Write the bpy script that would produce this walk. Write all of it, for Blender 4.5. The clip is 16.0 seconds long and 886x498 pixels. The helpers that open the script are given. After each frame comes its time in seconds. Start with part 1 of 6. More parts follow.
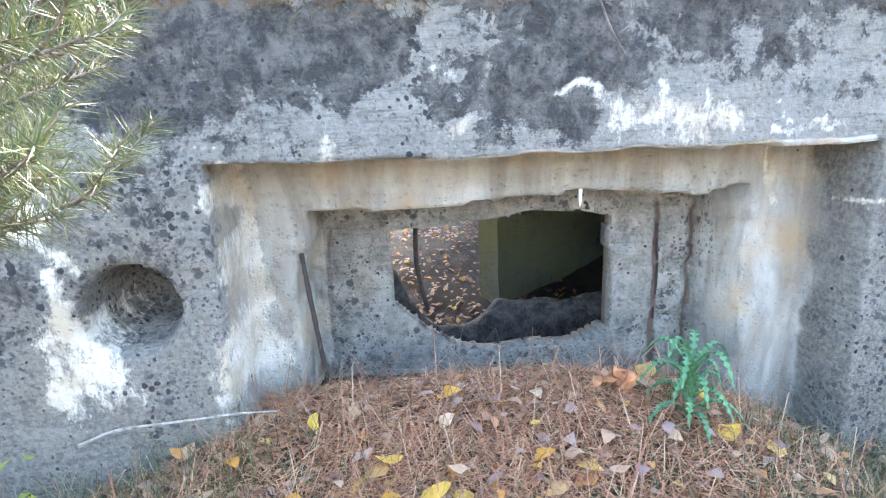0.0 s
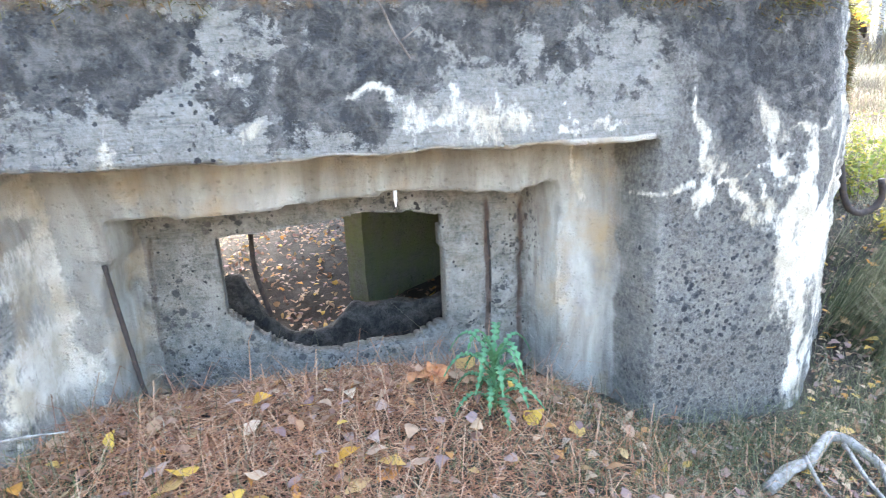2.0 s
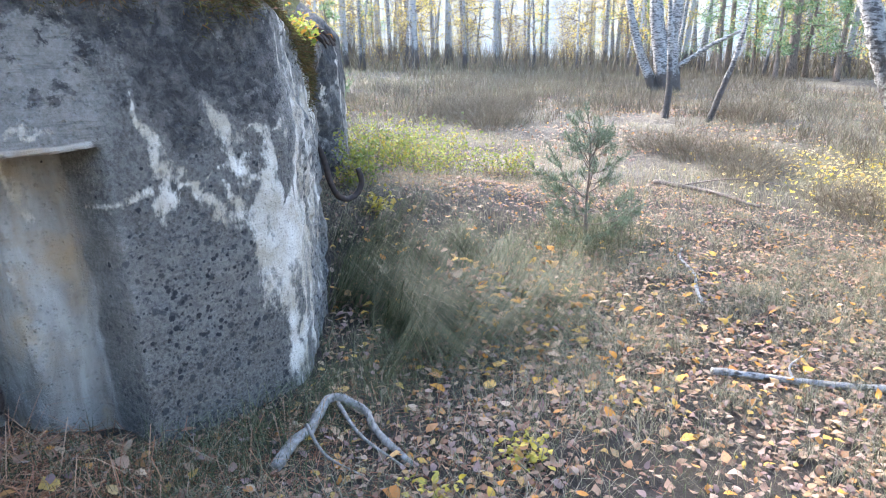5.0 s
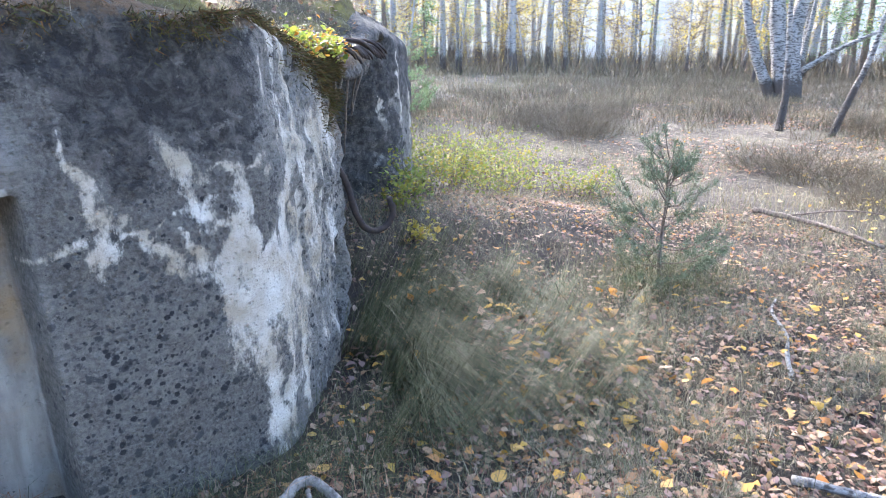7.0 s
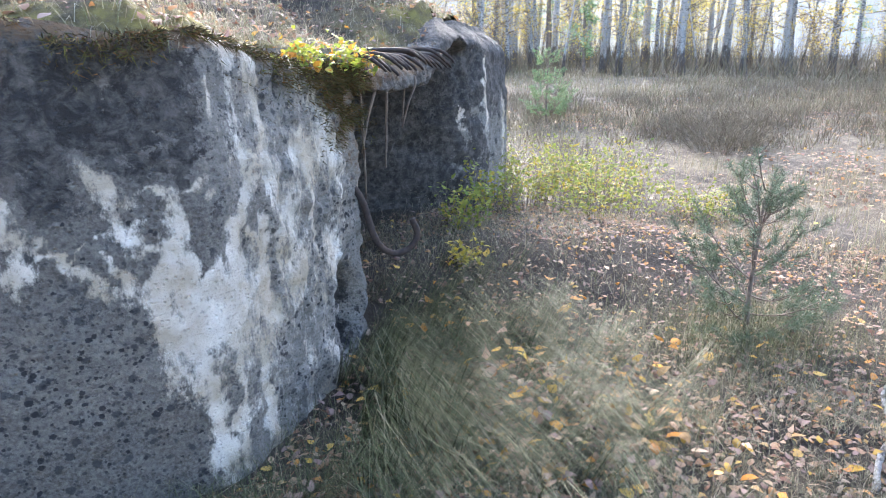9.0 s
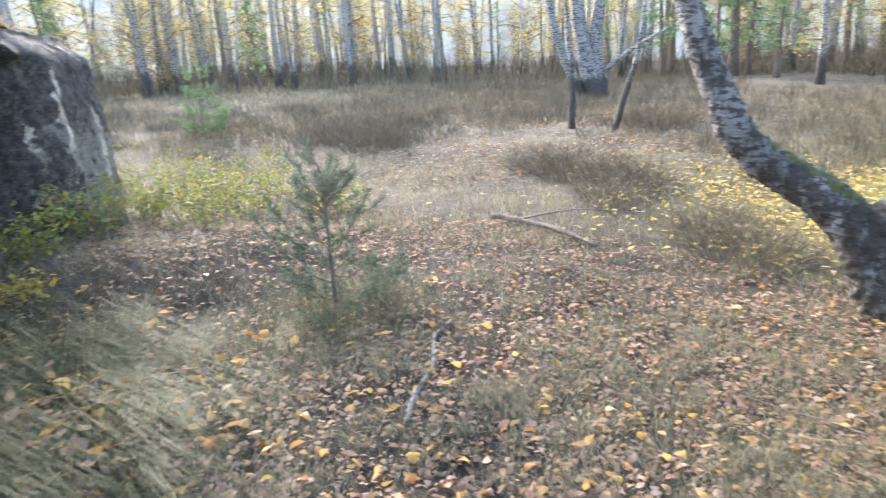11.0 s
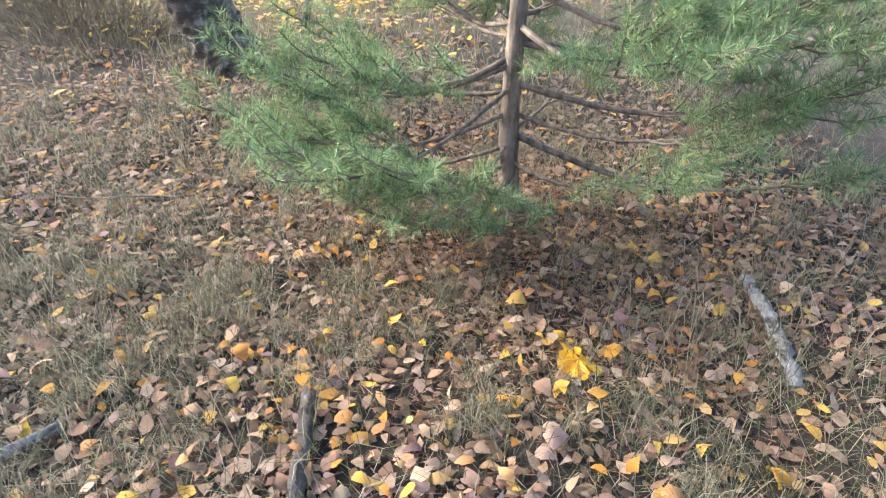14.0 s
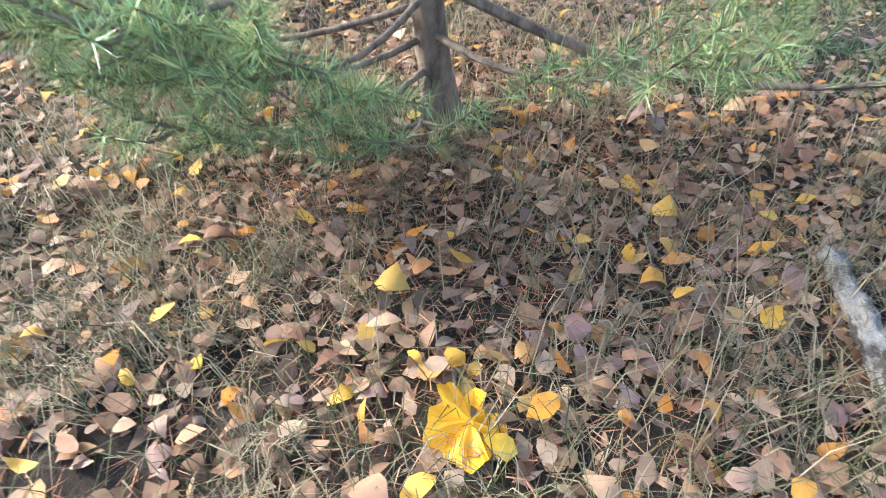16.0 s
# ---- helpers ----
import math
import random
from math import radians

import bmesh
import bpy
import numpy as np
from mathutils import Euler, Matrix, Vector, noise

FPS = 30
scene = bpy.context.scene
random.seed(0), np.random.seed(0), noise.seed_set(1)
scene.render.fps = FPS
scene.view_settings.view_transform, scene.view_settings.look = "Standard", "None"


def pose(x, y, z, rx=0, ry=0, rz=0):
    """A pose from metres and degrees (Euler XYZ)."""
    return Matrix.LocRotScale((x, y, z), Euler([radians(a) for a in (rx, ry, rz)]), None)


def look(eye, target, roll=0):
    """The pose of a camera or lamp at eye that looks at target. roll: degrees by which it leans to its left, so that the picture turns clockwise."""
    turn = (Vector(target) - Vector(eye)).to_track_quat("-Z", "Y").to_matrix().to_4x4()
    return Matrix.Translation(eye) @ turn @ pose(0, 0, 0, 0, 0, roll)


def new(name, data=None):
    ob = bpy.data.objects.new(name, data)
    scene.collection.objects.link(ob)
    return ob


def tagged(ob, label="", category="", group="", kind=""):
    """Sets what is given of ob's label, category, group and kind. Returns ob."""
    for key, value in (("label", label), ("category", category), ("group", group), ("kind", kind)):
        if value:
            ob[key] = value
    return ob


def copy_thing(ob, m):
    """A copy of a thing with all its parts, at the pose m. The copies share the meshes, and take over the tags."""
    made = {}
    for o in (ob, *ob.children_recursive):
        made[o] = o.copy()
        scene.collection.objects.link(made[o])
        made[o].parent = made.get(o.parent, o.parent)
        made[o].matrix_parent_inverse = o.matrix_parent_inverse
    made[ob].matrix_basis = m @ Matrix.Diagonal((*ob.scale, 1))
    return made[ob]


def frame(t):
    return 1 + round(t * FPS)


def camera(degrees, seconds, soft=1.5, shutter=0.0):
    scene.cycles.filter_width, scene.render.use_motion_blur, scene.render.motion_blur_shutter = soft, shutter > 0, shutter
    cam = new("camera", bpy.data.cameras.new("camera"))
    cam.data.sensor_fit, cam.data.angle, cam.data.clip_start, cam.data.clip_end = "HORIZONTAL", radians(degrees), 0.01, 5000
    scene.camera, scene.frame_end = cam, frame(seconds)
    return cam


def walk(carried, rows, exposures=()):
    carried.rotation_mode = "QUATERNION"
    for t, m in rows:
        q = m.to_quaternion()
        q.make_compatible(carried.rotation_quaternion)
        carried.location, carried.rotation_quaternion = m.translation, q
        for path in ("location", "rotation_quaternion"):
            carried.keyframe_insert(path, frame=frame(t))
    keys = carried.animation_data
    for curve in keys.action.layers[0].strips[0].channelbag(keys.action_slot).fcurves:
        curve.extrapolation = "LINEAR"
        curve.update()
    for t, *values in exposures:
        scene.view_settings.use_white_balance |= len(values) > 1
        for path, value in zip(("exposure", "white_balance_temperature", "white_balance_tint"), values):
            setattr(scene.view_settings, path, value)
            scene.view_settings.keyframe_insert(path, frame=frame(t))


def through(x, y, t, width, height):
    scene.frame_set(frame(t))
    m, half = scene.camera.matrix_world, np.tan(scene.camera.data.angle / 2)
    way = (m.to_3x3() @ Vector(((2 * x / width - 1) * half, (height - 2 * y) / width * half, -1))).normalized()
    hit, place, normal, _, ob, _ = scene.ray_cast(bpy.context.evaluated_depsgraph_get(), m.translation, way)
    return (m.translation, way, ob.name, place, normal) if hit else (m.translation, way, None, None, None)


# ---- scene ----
cam = camera(72.3, 16.0, 1.1, 0.2)
PATH = [
    (0, (0.609, -0.042, 1.944), (0.833, 2.116, 1.312), -2.3),
    (0.5, (0.678, -0.076, 1.948), (0.922, 2.081, 1.32), -2.1),
    (1, (0.746, -0.098, 1.956), (1.02, 2.053, 1.322), -2.2),
    (1.5, (0.85, -0.114, 1.957), (1.226, 2.02, 1.316), -2.4),
    (2, (1.011, -0.145, 1.937), (1.53, 1.961, 1.299), -2.4),
    (2.5, (1.159, -0.19, 1.923), (1.834, 1.868, 1.279), -2.5),
    (3, (1.194, -0.165, 1.877), (2.244, 1.719, 1.201), -1.9),
    (3.5, (1.223, -0.207, 1.84), (2.663, 1.396, 1.159), -1.9),
    (4, (1.292, -0.329, 1.823), (2.963, 1.037, 1.156), -1.6),
    (4.2, (1.287, -0.401, 1.844), (3.005, 0.906, 1.175), -1.2),
    (6.3, (1.831, -0.286, 1.959), (3.483, 1.107, 1.301), -1.3),
    (6.5, (1.885, -0.27, 1.968), (3.476, 1.194, 1.311), -1.3),
    (7, (2.136, -0.327, 2.014), (3.614, 1.253, 1.357), -1.2),
    (7.5, (2.443, -0.427, 2.027), (3.695, 1.34, 1.377), -1.2),
    (8, (2.693, -0.443, 2.031), (3.77, 1.434, 1.377), -1.1),
    (8.2, (2.782, -0.427, 2.075), (3.773, 1.497, 1.426), -1.1),
    (10.3, (3.5, -0.948, 2.076), (4.673, 0.879, 1.449), -3.6),
    (10.5, (3.592, -1.011, 2.031), (4.927, 0.702, 1.405), -3.9),
    (11, (3.783, -1.225, 1.911), (5.534, 0.055, 1.277), -4),
    (11.5, (3.94, -1.415, 1.828), (5.935, -0.572, 1.181), -3.7),
    (12, (4.085, -1.53, 1.704), (6.208, -1.133, 1.038), -3),
    (12.5, (4.285, -1.589, 1.607), (6.433, -1.689, 0.913), -2.2),
    (13, (4.39, -1.659, 1.498), (6.44, -1.958, 0.596), -1.1),
    (13.5, (4.519, -1.815, 1.387), (6.45, -2.179, 0.271), -0),
    (14, (4.641, -1.976, 1.304), (6.477, -2.355, 0.043), 0.5),
    (14.5, (4.827, -2.066, 1.248), (6.54, -2.416, -0.184), 0.4),
    (15, (5.033, -2.148, 1.226), (6.681, -2.477, -0.285), 0.3),
    (15.5, (5.223, -2.368, 1.07), (6.844, -2.697, -0.47), 0.6),
    (16, (5.36, -2.539, 0.825), (7.018, -2.735, -0.697), -0.7),
]
walk(cam, [(t, look(eye, target, roll)) for t, eye, target, roll in PATH],
     exposures=[(0, 4.54, 6100, 10), (1.5, 4.55, 6200, 10), (2.5, 4.35, 6300, 10), (3, 4.15, 6200, 10), (3.5, 3.8, 5900, 10), (4.2, 3.38, 5750, 10), (6.5, 3.16, 5600, 14), (8.2, 3.12, 5650, 14), (10.5, 3.15, 5900, 10), (11.5, 2.55, 5950, 10), (13, 2.42, 5900, 10), (16, 2.85, 5800, 9)])

# ---- light: low hazy sun behind the bunker, pale sky ----
SUN_AZ, SUN_EL = radians(24), radians(26)      # azimuth from +y towards +x
world = bpy.data.worlds.new("sky")
scene.world = world
world.use_nodes = True
wn = world.node_tree.nodes
sky = wn.new("ShaderNodeTexSky")
sky.sky_type, sky.sun_disc = "NISHITA", False
sky.sun_elevation, sky.sun_rotation = SUN_EL, SUN_AZ
sky.air_density, sky.dust_density, sky.ozone_density = 1.0, 4.0, 1.0
wn["Background"].inputs["Strength"].default_value = 0.15
world.node_tree.links.new(sky.outputs[0], wn["Background"].inputs["Color"])
sun = new("sun", bpy.data.lights.new("sun", "SUN"))
sun.data.energy, sun.data.angle, sun.data.color = 1.15, radians(11), (1.0, 0.92, 0.8)
sun.matrix_world = look((0, 0, 0), (-math.sin(SUN_AZ) * math.cos(SUN_EL), -math.cos(SUN_AZ) * math.cos(SUN_EL), -math.sin(SUN_EL)))

# ---- small tools ----
rng = np.random.default_rng(7)


def part(name, bm, material, parent=None, label=""):
    me = bpy.data.meshes.new(name)
    bm.to_mesh(me)
    bm.free()
    return part_mesh(name, me, material, parent, label)


def part_mesh(name, me, material, parent=None, label="", smooth=False):
    me.materials.append(material)
    if smooth:
        me.polygons.foreach_set("use_smooth", [True] * len(me.polygons))
    ob = new(name, me)
    if parent:
        ob.parent = parent
    if label:
        ob["label"] = label
    return ob


def mesh_np(name, verts, faces):
    me = bpy.data.meshes.new(name)
    verts = np.asarray(verts, dtype=np.float32).reshape(-1, 3)
    faces = np.asarray(faces, dtype=np.int32)
    k = faces.shape[1]
    me.vertices.add(len(verts))
    me.vertices.foreach_set("co", verts.ravel())
    me.loops.add(faces.size)
    me.loops.foreach_set("vertex_index", faces.ravel())
    me.polygons.add(len(faces))
    me.polygons.foreach_set("loop_start", np.arange(0, faces.size, k, dtype=np.int32))
    me.update(calc_edges=True)
    me.validate()
    return me


def attribute(me, name, values):
    a = me.attributes.new(name, "FLOAT", "POINT")
    a.data.foreach_set("value", np.asarray(values, dtype=np.float32))


def sm(a, b, x):
    t = np.clip((np.asarray(x, dtype=float) - a) / (b - a), 0, 1)
    return t * t * (3 - 2 * t)


def hash2(i, j, seed):
    h = (i * 374761393 + j * 668265263 + seed * 1442695041) & 0x7FFFFFFF
    h = ((h ^ (h >> 13)) * 1274126177) & 0x7FFFFFFF
    return ((h ^ (h >> 16)) & 0xFFFF) / 65535.0


def vnoise(x, y, scale=1.0, seed=0, octaves=4):
    """Value noise, about -1 to 1."""
    x, y = np.asarray(x, dtype=float) * scale, np.asarray(y, dtype=float) * scale
    x, y = np.broadcast_arrays(x, y)
    total, amp, norm = 0.0, 1.0, 0.0
    for o in range(octaves):
        i, j = np.floor(x).astype(np.int64), np.floor(y).astype(np.int64)
        u, v = x - i, y - j
        u, v = u * u * (3 - 2 * u), v * v * (3 - 2 * v)
        n = (hash2(i, j, seed + o) * (1 - u) + hash2(i + 1, j, seed + o) * u) * (1 - v) + (hash2(i, j + 1, seed + o) * (1 - u) + hash2(i + 1, j + 1, seed + o) * u) * v
        total, norm = total + amp * (2 * n - 1), norm + amp
        x, y, amp = x * 2.03 + 11.3, y * 2.03 + 5.7, amp * 0.5
    return total / norm * 1.6


# ---- the lie of the land ----
def land(x, y):
    """Height of the ground without its small unevenness."""
    x, y = np.asarray(x, dtype=float), np.asarray(y, dtype=float)
    z = 0.0 + 0.25 * sm(-1.2, 2.2, y) + 0.2 * sm(3.5, 0.5, x) * sm(-6, -1, y) * sm(12, 2, y)
    z = z + 0.18 * np.exp(-((x - 2.9) / 1.3) ** 2 - ((y + 0.6) / 1.1) ** 2)
    z = z + 0.36 * np.exp(-((x - 0.95) / 1.25) ** 4 - ((y - 1.95) / 0.62) ** 2)
    z = z + 0.5 * sm(2.1, 3.6, y) * np.exp(-((x - 5.6) / 2.2) ** 2)
    r = np.maximum(0, np.hypot(x - 4, y) - 8)
    az = np.degrees(np.arctan2(x - 4, y))
    z = z + 0.05 * r / (1 + r / 25)
    return z + 0.034 * np.minimum(r, 60) * sm(85, 30, az) * sm(-40, 0, az)


def ground_z(x, y):
    return land(x, y) + 0.03 * vnoise(x, y, 1.1, 3, 3) + 0.012 * vnoise(x, y, 5.0, 9, 2)


# ---- materials ----
def material(name, colour=(0.5, 0.5, 0.5), rough=0.8, metal=0.0):
    m = bpy.data.materials.new(name)
    m.use_nodes = True
    b = m.node_tree.nodes["Principled BSDF"]
    b.inputs["Base Color"].default_value = (*colour, 1)
    b.inputs["Roughness"].default_value, b.inputs["Metallic"].default_value = rough, metal
    return m


class Nodes:
    """A few short ways to lay nodes."""

    def __init__(self, m):
        self.t, self.b = m.node_tree, m.node_tree.nodes["Principled BSDF"]

    def put(self, kind, **inputs):
        n = self.t.nodes.new(kind)
        for key, value in inputs.items():
            self.join(value, n.inputs[key.replace("_", " ")])
        return n

    def join(self, value, socket):
        if isinstance(value, bpy.types.NodeSocket):
            self.t.links.new(value, socket)
        elif isinstance(value, tuple) and len(value) == 3 and socket.type == "RGBA":
            socket.default_value = (*value, 1)
        else:
            socket.default_value = value

    def coords(self, stretch=(1, 1, 1)):
        c = self.put("ShaderNodeTexCoord")
        return self.put("ShaderNodeMapping", Vector=c.outputs["Object"], Scale=stretch).outputs[0]

    def noise(self, scale, detail=6.0, rough=0.6, where=None, twist=0.0):
        n = self.put("ShaderNodeTexNoise", Scale=scale, Detail=detail, Roughness=rough, Distortion=twist)
        self.join(where if where else self.coords(), n.inputs["Vector"])
        return n.outputs["Fac"]

    def cells(self, scale, where=None):
        n = self.put("ShaderNodeTexVoronoi", Scale=scale)
        self.join(where if where else self.coords(), n.inputs["Vector"])
        return n.outputs["Distance"]

    def ramp(self, value, a, b, lo=0.0, hi=1.0):
        n = self.put("ShaderNodeMapRange", From_Min=a, From_Max=b, To_Min=lo, To_Max=hi)
        self.join(value, n.inputs["Value"])
        return n.outputs[0]

    def math(self, op, a, b=0.0):
        n = self.t.nodes.new("ShaderNodeMath")
        n.operation = op
        self.join(a, n.inputs[0]), self.join(b, n.inputs[1])
        return n.outputs[0]

    def mix(self, fac, a, b):
        n = self.t.nodes.new("ShaderNodeMix")
        n.data_type = "RGBA"
        self.join(fac, n.inputs[0]), self.join(a, n.inputs[6]), self.join(b, n.inputs[7])
        return n.outputs[2]

    def value(self, name):
        n = self.t.nodes.new("ShaderNodeAttribute")
        n.attribute_name = name
        return n.outputs["Fac"]

    def colour(self, c):
        self.join(c, self.b.inputs["Base Color"])

    def bump(self, height, strength=0.4, distance=0.01):
        n = self.put("ShaderNodeBump", Strength=strength, Distance=distance, Height=height)
        self.join(n.outputs[0], self.b.inputs["Normal"])


def concrete_material():
    m = material("weathered_concrete", rough=0.93)
    n = Nodes(m)
    fine, mid, big = n.noise(55, 8, 0.7), n.noise(9, 8, 0.65), n.noise(1.7, 6, 0.6, None, 0.4)
    streak = n.noise(4, 5, 0.6, n.coords((2, 2, 0.5)), 0.4)
    base = n.mix(n.ramp(mid, 0.3, 0.7), (0.105, 0.095, 0.078), (0.215, 0.196, 0.164))
    base = n.mix(n.ramp(big, 0.45, 0.7, 0, 0.5), base, (0.1, 0.092, 0.078))
    base = n.mix(n.ramp(fine, 0.35, 0.7), base, n.mix(0.5, base, (0.37, 0.345, 0.305)))
    boards = n.noise(9, 9, 0.75, n.coords((0.7, 0.7, 7)), 0.2)
    base = n.mix(n.ramp(boards, 0.52, 0.66, 0, 0.55), base, (0.06, 0.054, 0.045))
    # cream, cleaner concrete inside the niche
    clean = n.ramp(n.math("ADD", n.value("clean"), n.math("MULTIPLY", n.math("SUBTRACT", mid, 0.5), 0.5)), 0.35, 0.6)
    cream = n.mix(n.ramp(streak, 0.35, 0.7), (0.24, 0.21, 0.17), (0.52, 0.49, 0.43))
    cream = n.mix(n.ramp(n.noise(3.2, 5), 0.5, 0.72), cream, (0.42, 0.3, 0.17))
    base = n.mix(n.math("MULTIPLY", clean, 0.85), base, cream)
    base = n.mix(n.math("MULTIPLY", n.value("dark_tone"), n.ramp(n.noise(4, 7, 0.65), 0.25, 0.6, 0.45, 0.9)), base, n.mix(n.ramp(fine, 0.4, 0.62), (0.052, 0.046, 0.038), (0.15, 0.135, 0.113)))
    # black lichen crust in clouds and round spots; same black paints shade in recesses
    crust_and_shade = n.math("ADD", n.value("crust_and_shade"), n.math("ADD", n.math("MULTIPLY", n.math("SUBTRACT", n.noise(13, 10, 0.8, None, 0.3), 0.5), 2.0), n.math("MULTIPLY", n.math("SUBTRACT", n.noise(3.3, 6, 0.65, None, 0.7), 0.5), 2.2)))
    base = n.mix(n.ramp(crust_and_shade, 0.54, 0.68, 0, 0.92), base, n.mix(n.ramp(n.noise(15, 9, 0.75, None, 0.4), 0.42, 0.64), (0.014, 0.012, 0.011), (0.115, 0.104, 0.09)))
    zone = n.ramp(n.math("ADD", n.noise(2.3, 5, 0.7, None, 0.5), n.value("spots")), 0.48, 0.64)
    dots = n.math("ADD", n.cells(15), n.math("MULTIPLY", n.noise(30, 5, 0.7), 0.75))
    small = n.math("ADD", n.cells(37), n.math("MULTIPLY", n.noise(50, 4, 0.7), 0.7))
    blotch = n.ramp(n.noise(24, 6, 0.75, None, 0.5), 0.56, 0.62)
    spots = n.math("MULTIPLY", n.math("MAXIMUM", blotch, n.math("MAXIMUM", n.ramp(dots, 0.66, 0.58), n.ramp(small, 0.6, 0.54))), zone)
    base = n.mix(n.math("MULTIPLY", spots, 0.8), base, (0.028, 0.028, 0.03))
    where = n.ramp(n.math("ADD", n.noise(2.6, 5, 0.7, None, 0.8), n.value("spots")), 0.48, 0.78, -0.06, 0.42)
    size = n.math("ADD", where, n.math("MULTIPLY", n.math("SUBTRACT", n.noise(9, 5, 0.7), 0.5), 1.5))
    round_dots = n.math("SUBTRACT", n.math("ADD", n.cells(27), n.math("MULTIPLY", n.noise(90, 3, 0.6), 0.16)), size)
    base = n.mix(n.ramp(round_dots, 0.05, -0.02, 0, 0.92), base, (0.014, 0.014, 0.016))
    green = n.ramp(n.math("ADD", n.value("moss"), n.math("MULTIPLY", n.math("SUBTRACT", n.noise(18, 6, 0.7), 0.5), 1.3)), 0.45, 0.7)
    base = n.mix(n.math("MULTIPLY", green, 0.8), base, n.mix(n.noise(40, 4), (0.045, 0.036, 0.018), (0.19, 0.1, 0.035)))
    # lime bloom
    lime = n.math("ADD", n.value("lime"), n.math("ADD", n.math("MULTIPLY", n.math("SUBTRACT", n.noise(16, 10, 0.8, n.coords((1, 1, 0.6)), 0.4), 0.5), 1.5), n.math("MULTIPLY", n.math("SUBTRACT", n.noise(40, 8, 0.8, n.coords((1, 1, 0.5))), 0.5), 1.7)))
    base = n.mix(n.ramp(lime, 0.42, 0.78, 0, 0.93), base, n.mix(n.ramp(n.noise(5, 4), 0.4, 0.7), (0.44, 0.37, 0.27), (0.76, 0.71, 0.62)))
    rust = n.ramp(n.math("ADD", n.value("rust"), n.math("MULTIPLY", n.math("SUBTRACT", mid, 0.5), 0.7)), 0.4, 0.75)
    base = n.mix(n.math("MULTIPLY", rust, 0.8), base, (0.075, 0.035, 0.022))
    base = n.mix(n.math("MULTIPLY", n.value("algae"), n.ramp(n.noise(5, 6), 0.3, 0.65)), base, (0.2, 0.235, 0.09))
    n.colour(base)
    pits = n.ramp(n.cells(38), 0.12, 0.3)
    h = n.math("ADD", n.math("MULTIPLY", fine, 0.7), n.math("MULTIPLY", mid, 0.8))
    scratch = n.noise(7, 8, 0.75, n.coords((0.6, 0.6, 9)))
    n.bump(n.math("ADD", n.math("ADD", h, n.math("MULTIPLY", scratch, 0.6)), n.math("MULTIPLY", pits, 0.5)), 0.85, 0.018)
    return m


CONCRETE = concrete_material()


def soil_material():
    m = material("forest_soil", rough=1.0)
    n = Nodes(m)
    c = n.mix(n.ramp(n.noise(14, 8, 0.7), 0.35, 0.65), (0.014, 0.01, 0.008), (0.055, 0.041, 0.029))
    c = n.mix(n.ramp(n.noise(2.2, 5), 0.42, 0.62), c, n.mix(n.noise(30, 5), (0.026, 0.019, 0.013), (0.07, 0.053, 0.034)))
    far = n.value("heath")
    c = n.mix(n.math("MULTIPLY", far, n.ramp(n.noise(0.8, 7, 0.65), 0.4, 0.62)), c, (0.105, 0.084, 0.05))
    c = n.mix(n.math("MULTIPLY", far, n.ramp(n.noise(8, 9, 0.8), 0.5, 0.62)), c, (0.2, 0.165, 0.115))
    c = n.mix(n.math("MULTIPLY", n.value("mossy"), n.ramp(n.noise(2.6, 6, 0.7), 0.4, 0.6)), c, (0.24, 0.2, 0.04))
    n.colour(c)
    n.bump(n.math("ADD", n.noise(26, 8, 0.75), n.noise(7, 4)), 0.9, 0.03)
    return m


SOIL = soil_material()

# ---- ground: one sheet to the horizon, finest along the walk ----
def graded(lo, hi, fine_lo, fine_hi, step):
    inner = np.arange(fine_lo, fine_hi, step)
    out_hi, out_lo, d = [fine_hi], [fine_lo], step
    while out_hi[-1] < hi or out_lo[-1] > lo:
        d *= 1.12
        out_hi.append(out_hi[-1] + d), out_lo.append(out_lo[-1] - d)
    return np.array(out_lo[:0:-1] + list(inner) + out_hi)


gx, gy = graded(-700, 700, -1.5, 9.5, 0.055), graded(-700, 700, -4.5, 4.5, 0.055)
GX, GY = np.meshgrid(gx, gy)
GZ = ground_z(GX, GY)
# the hollow inside the bunker
inside = sm(0.1, 0.5, GX) * sm(3.0, 2.6, GX) * sm(2.75, 3.1, GY) * sm(9.0, 6.0, GY)
GZ = GZ - inside * 0.35 * sm(6.2, 3.6, GY)
nx, ny = len(gx), len(gy)
idx = np.arange(nx * ny).reshape(ny, nx)
me = mesh_np("ground", np.stack([GX, GY, GZ], -1), np.stack([idx[:-1, :-1], idx[:-1, 1:], idx[1:, 1:], idx[1:, :-1]], -1).reshape(-1, 4))
RR = np.hypot(GX - 4, GY)
attribute(me, "heath", (sm(5, 9, RR)).ravel())
attribute(me, "mossy", (np.exp(-((GX - 12.5) / 2.4) ** 2 - ((GY + 1.6) / 2.0) ** 2) + 0.6 * np.exp(-((GX - 20) / 6) ** 2 - ((GY + 3) / 4) ** 2)).ravel())
ground = tagged(part_mesh("ground", me, SOIL, smooth=True), "leaf-strewn heath ground of dark soil and dry grass", "ground", kind="structure")


# ---- bunker ----
CORNER_X, CORNER_R, TURN_BACK = 3.12, 0.5, radians(43)
FRONT = 1.983


BEND_1 = CORNER_X + CORNER_R * TURN_BACK       # where the first corner ends
CORNER_2, RADIUS_2, TURN_2 = 8.35, 0.45, radians(52)


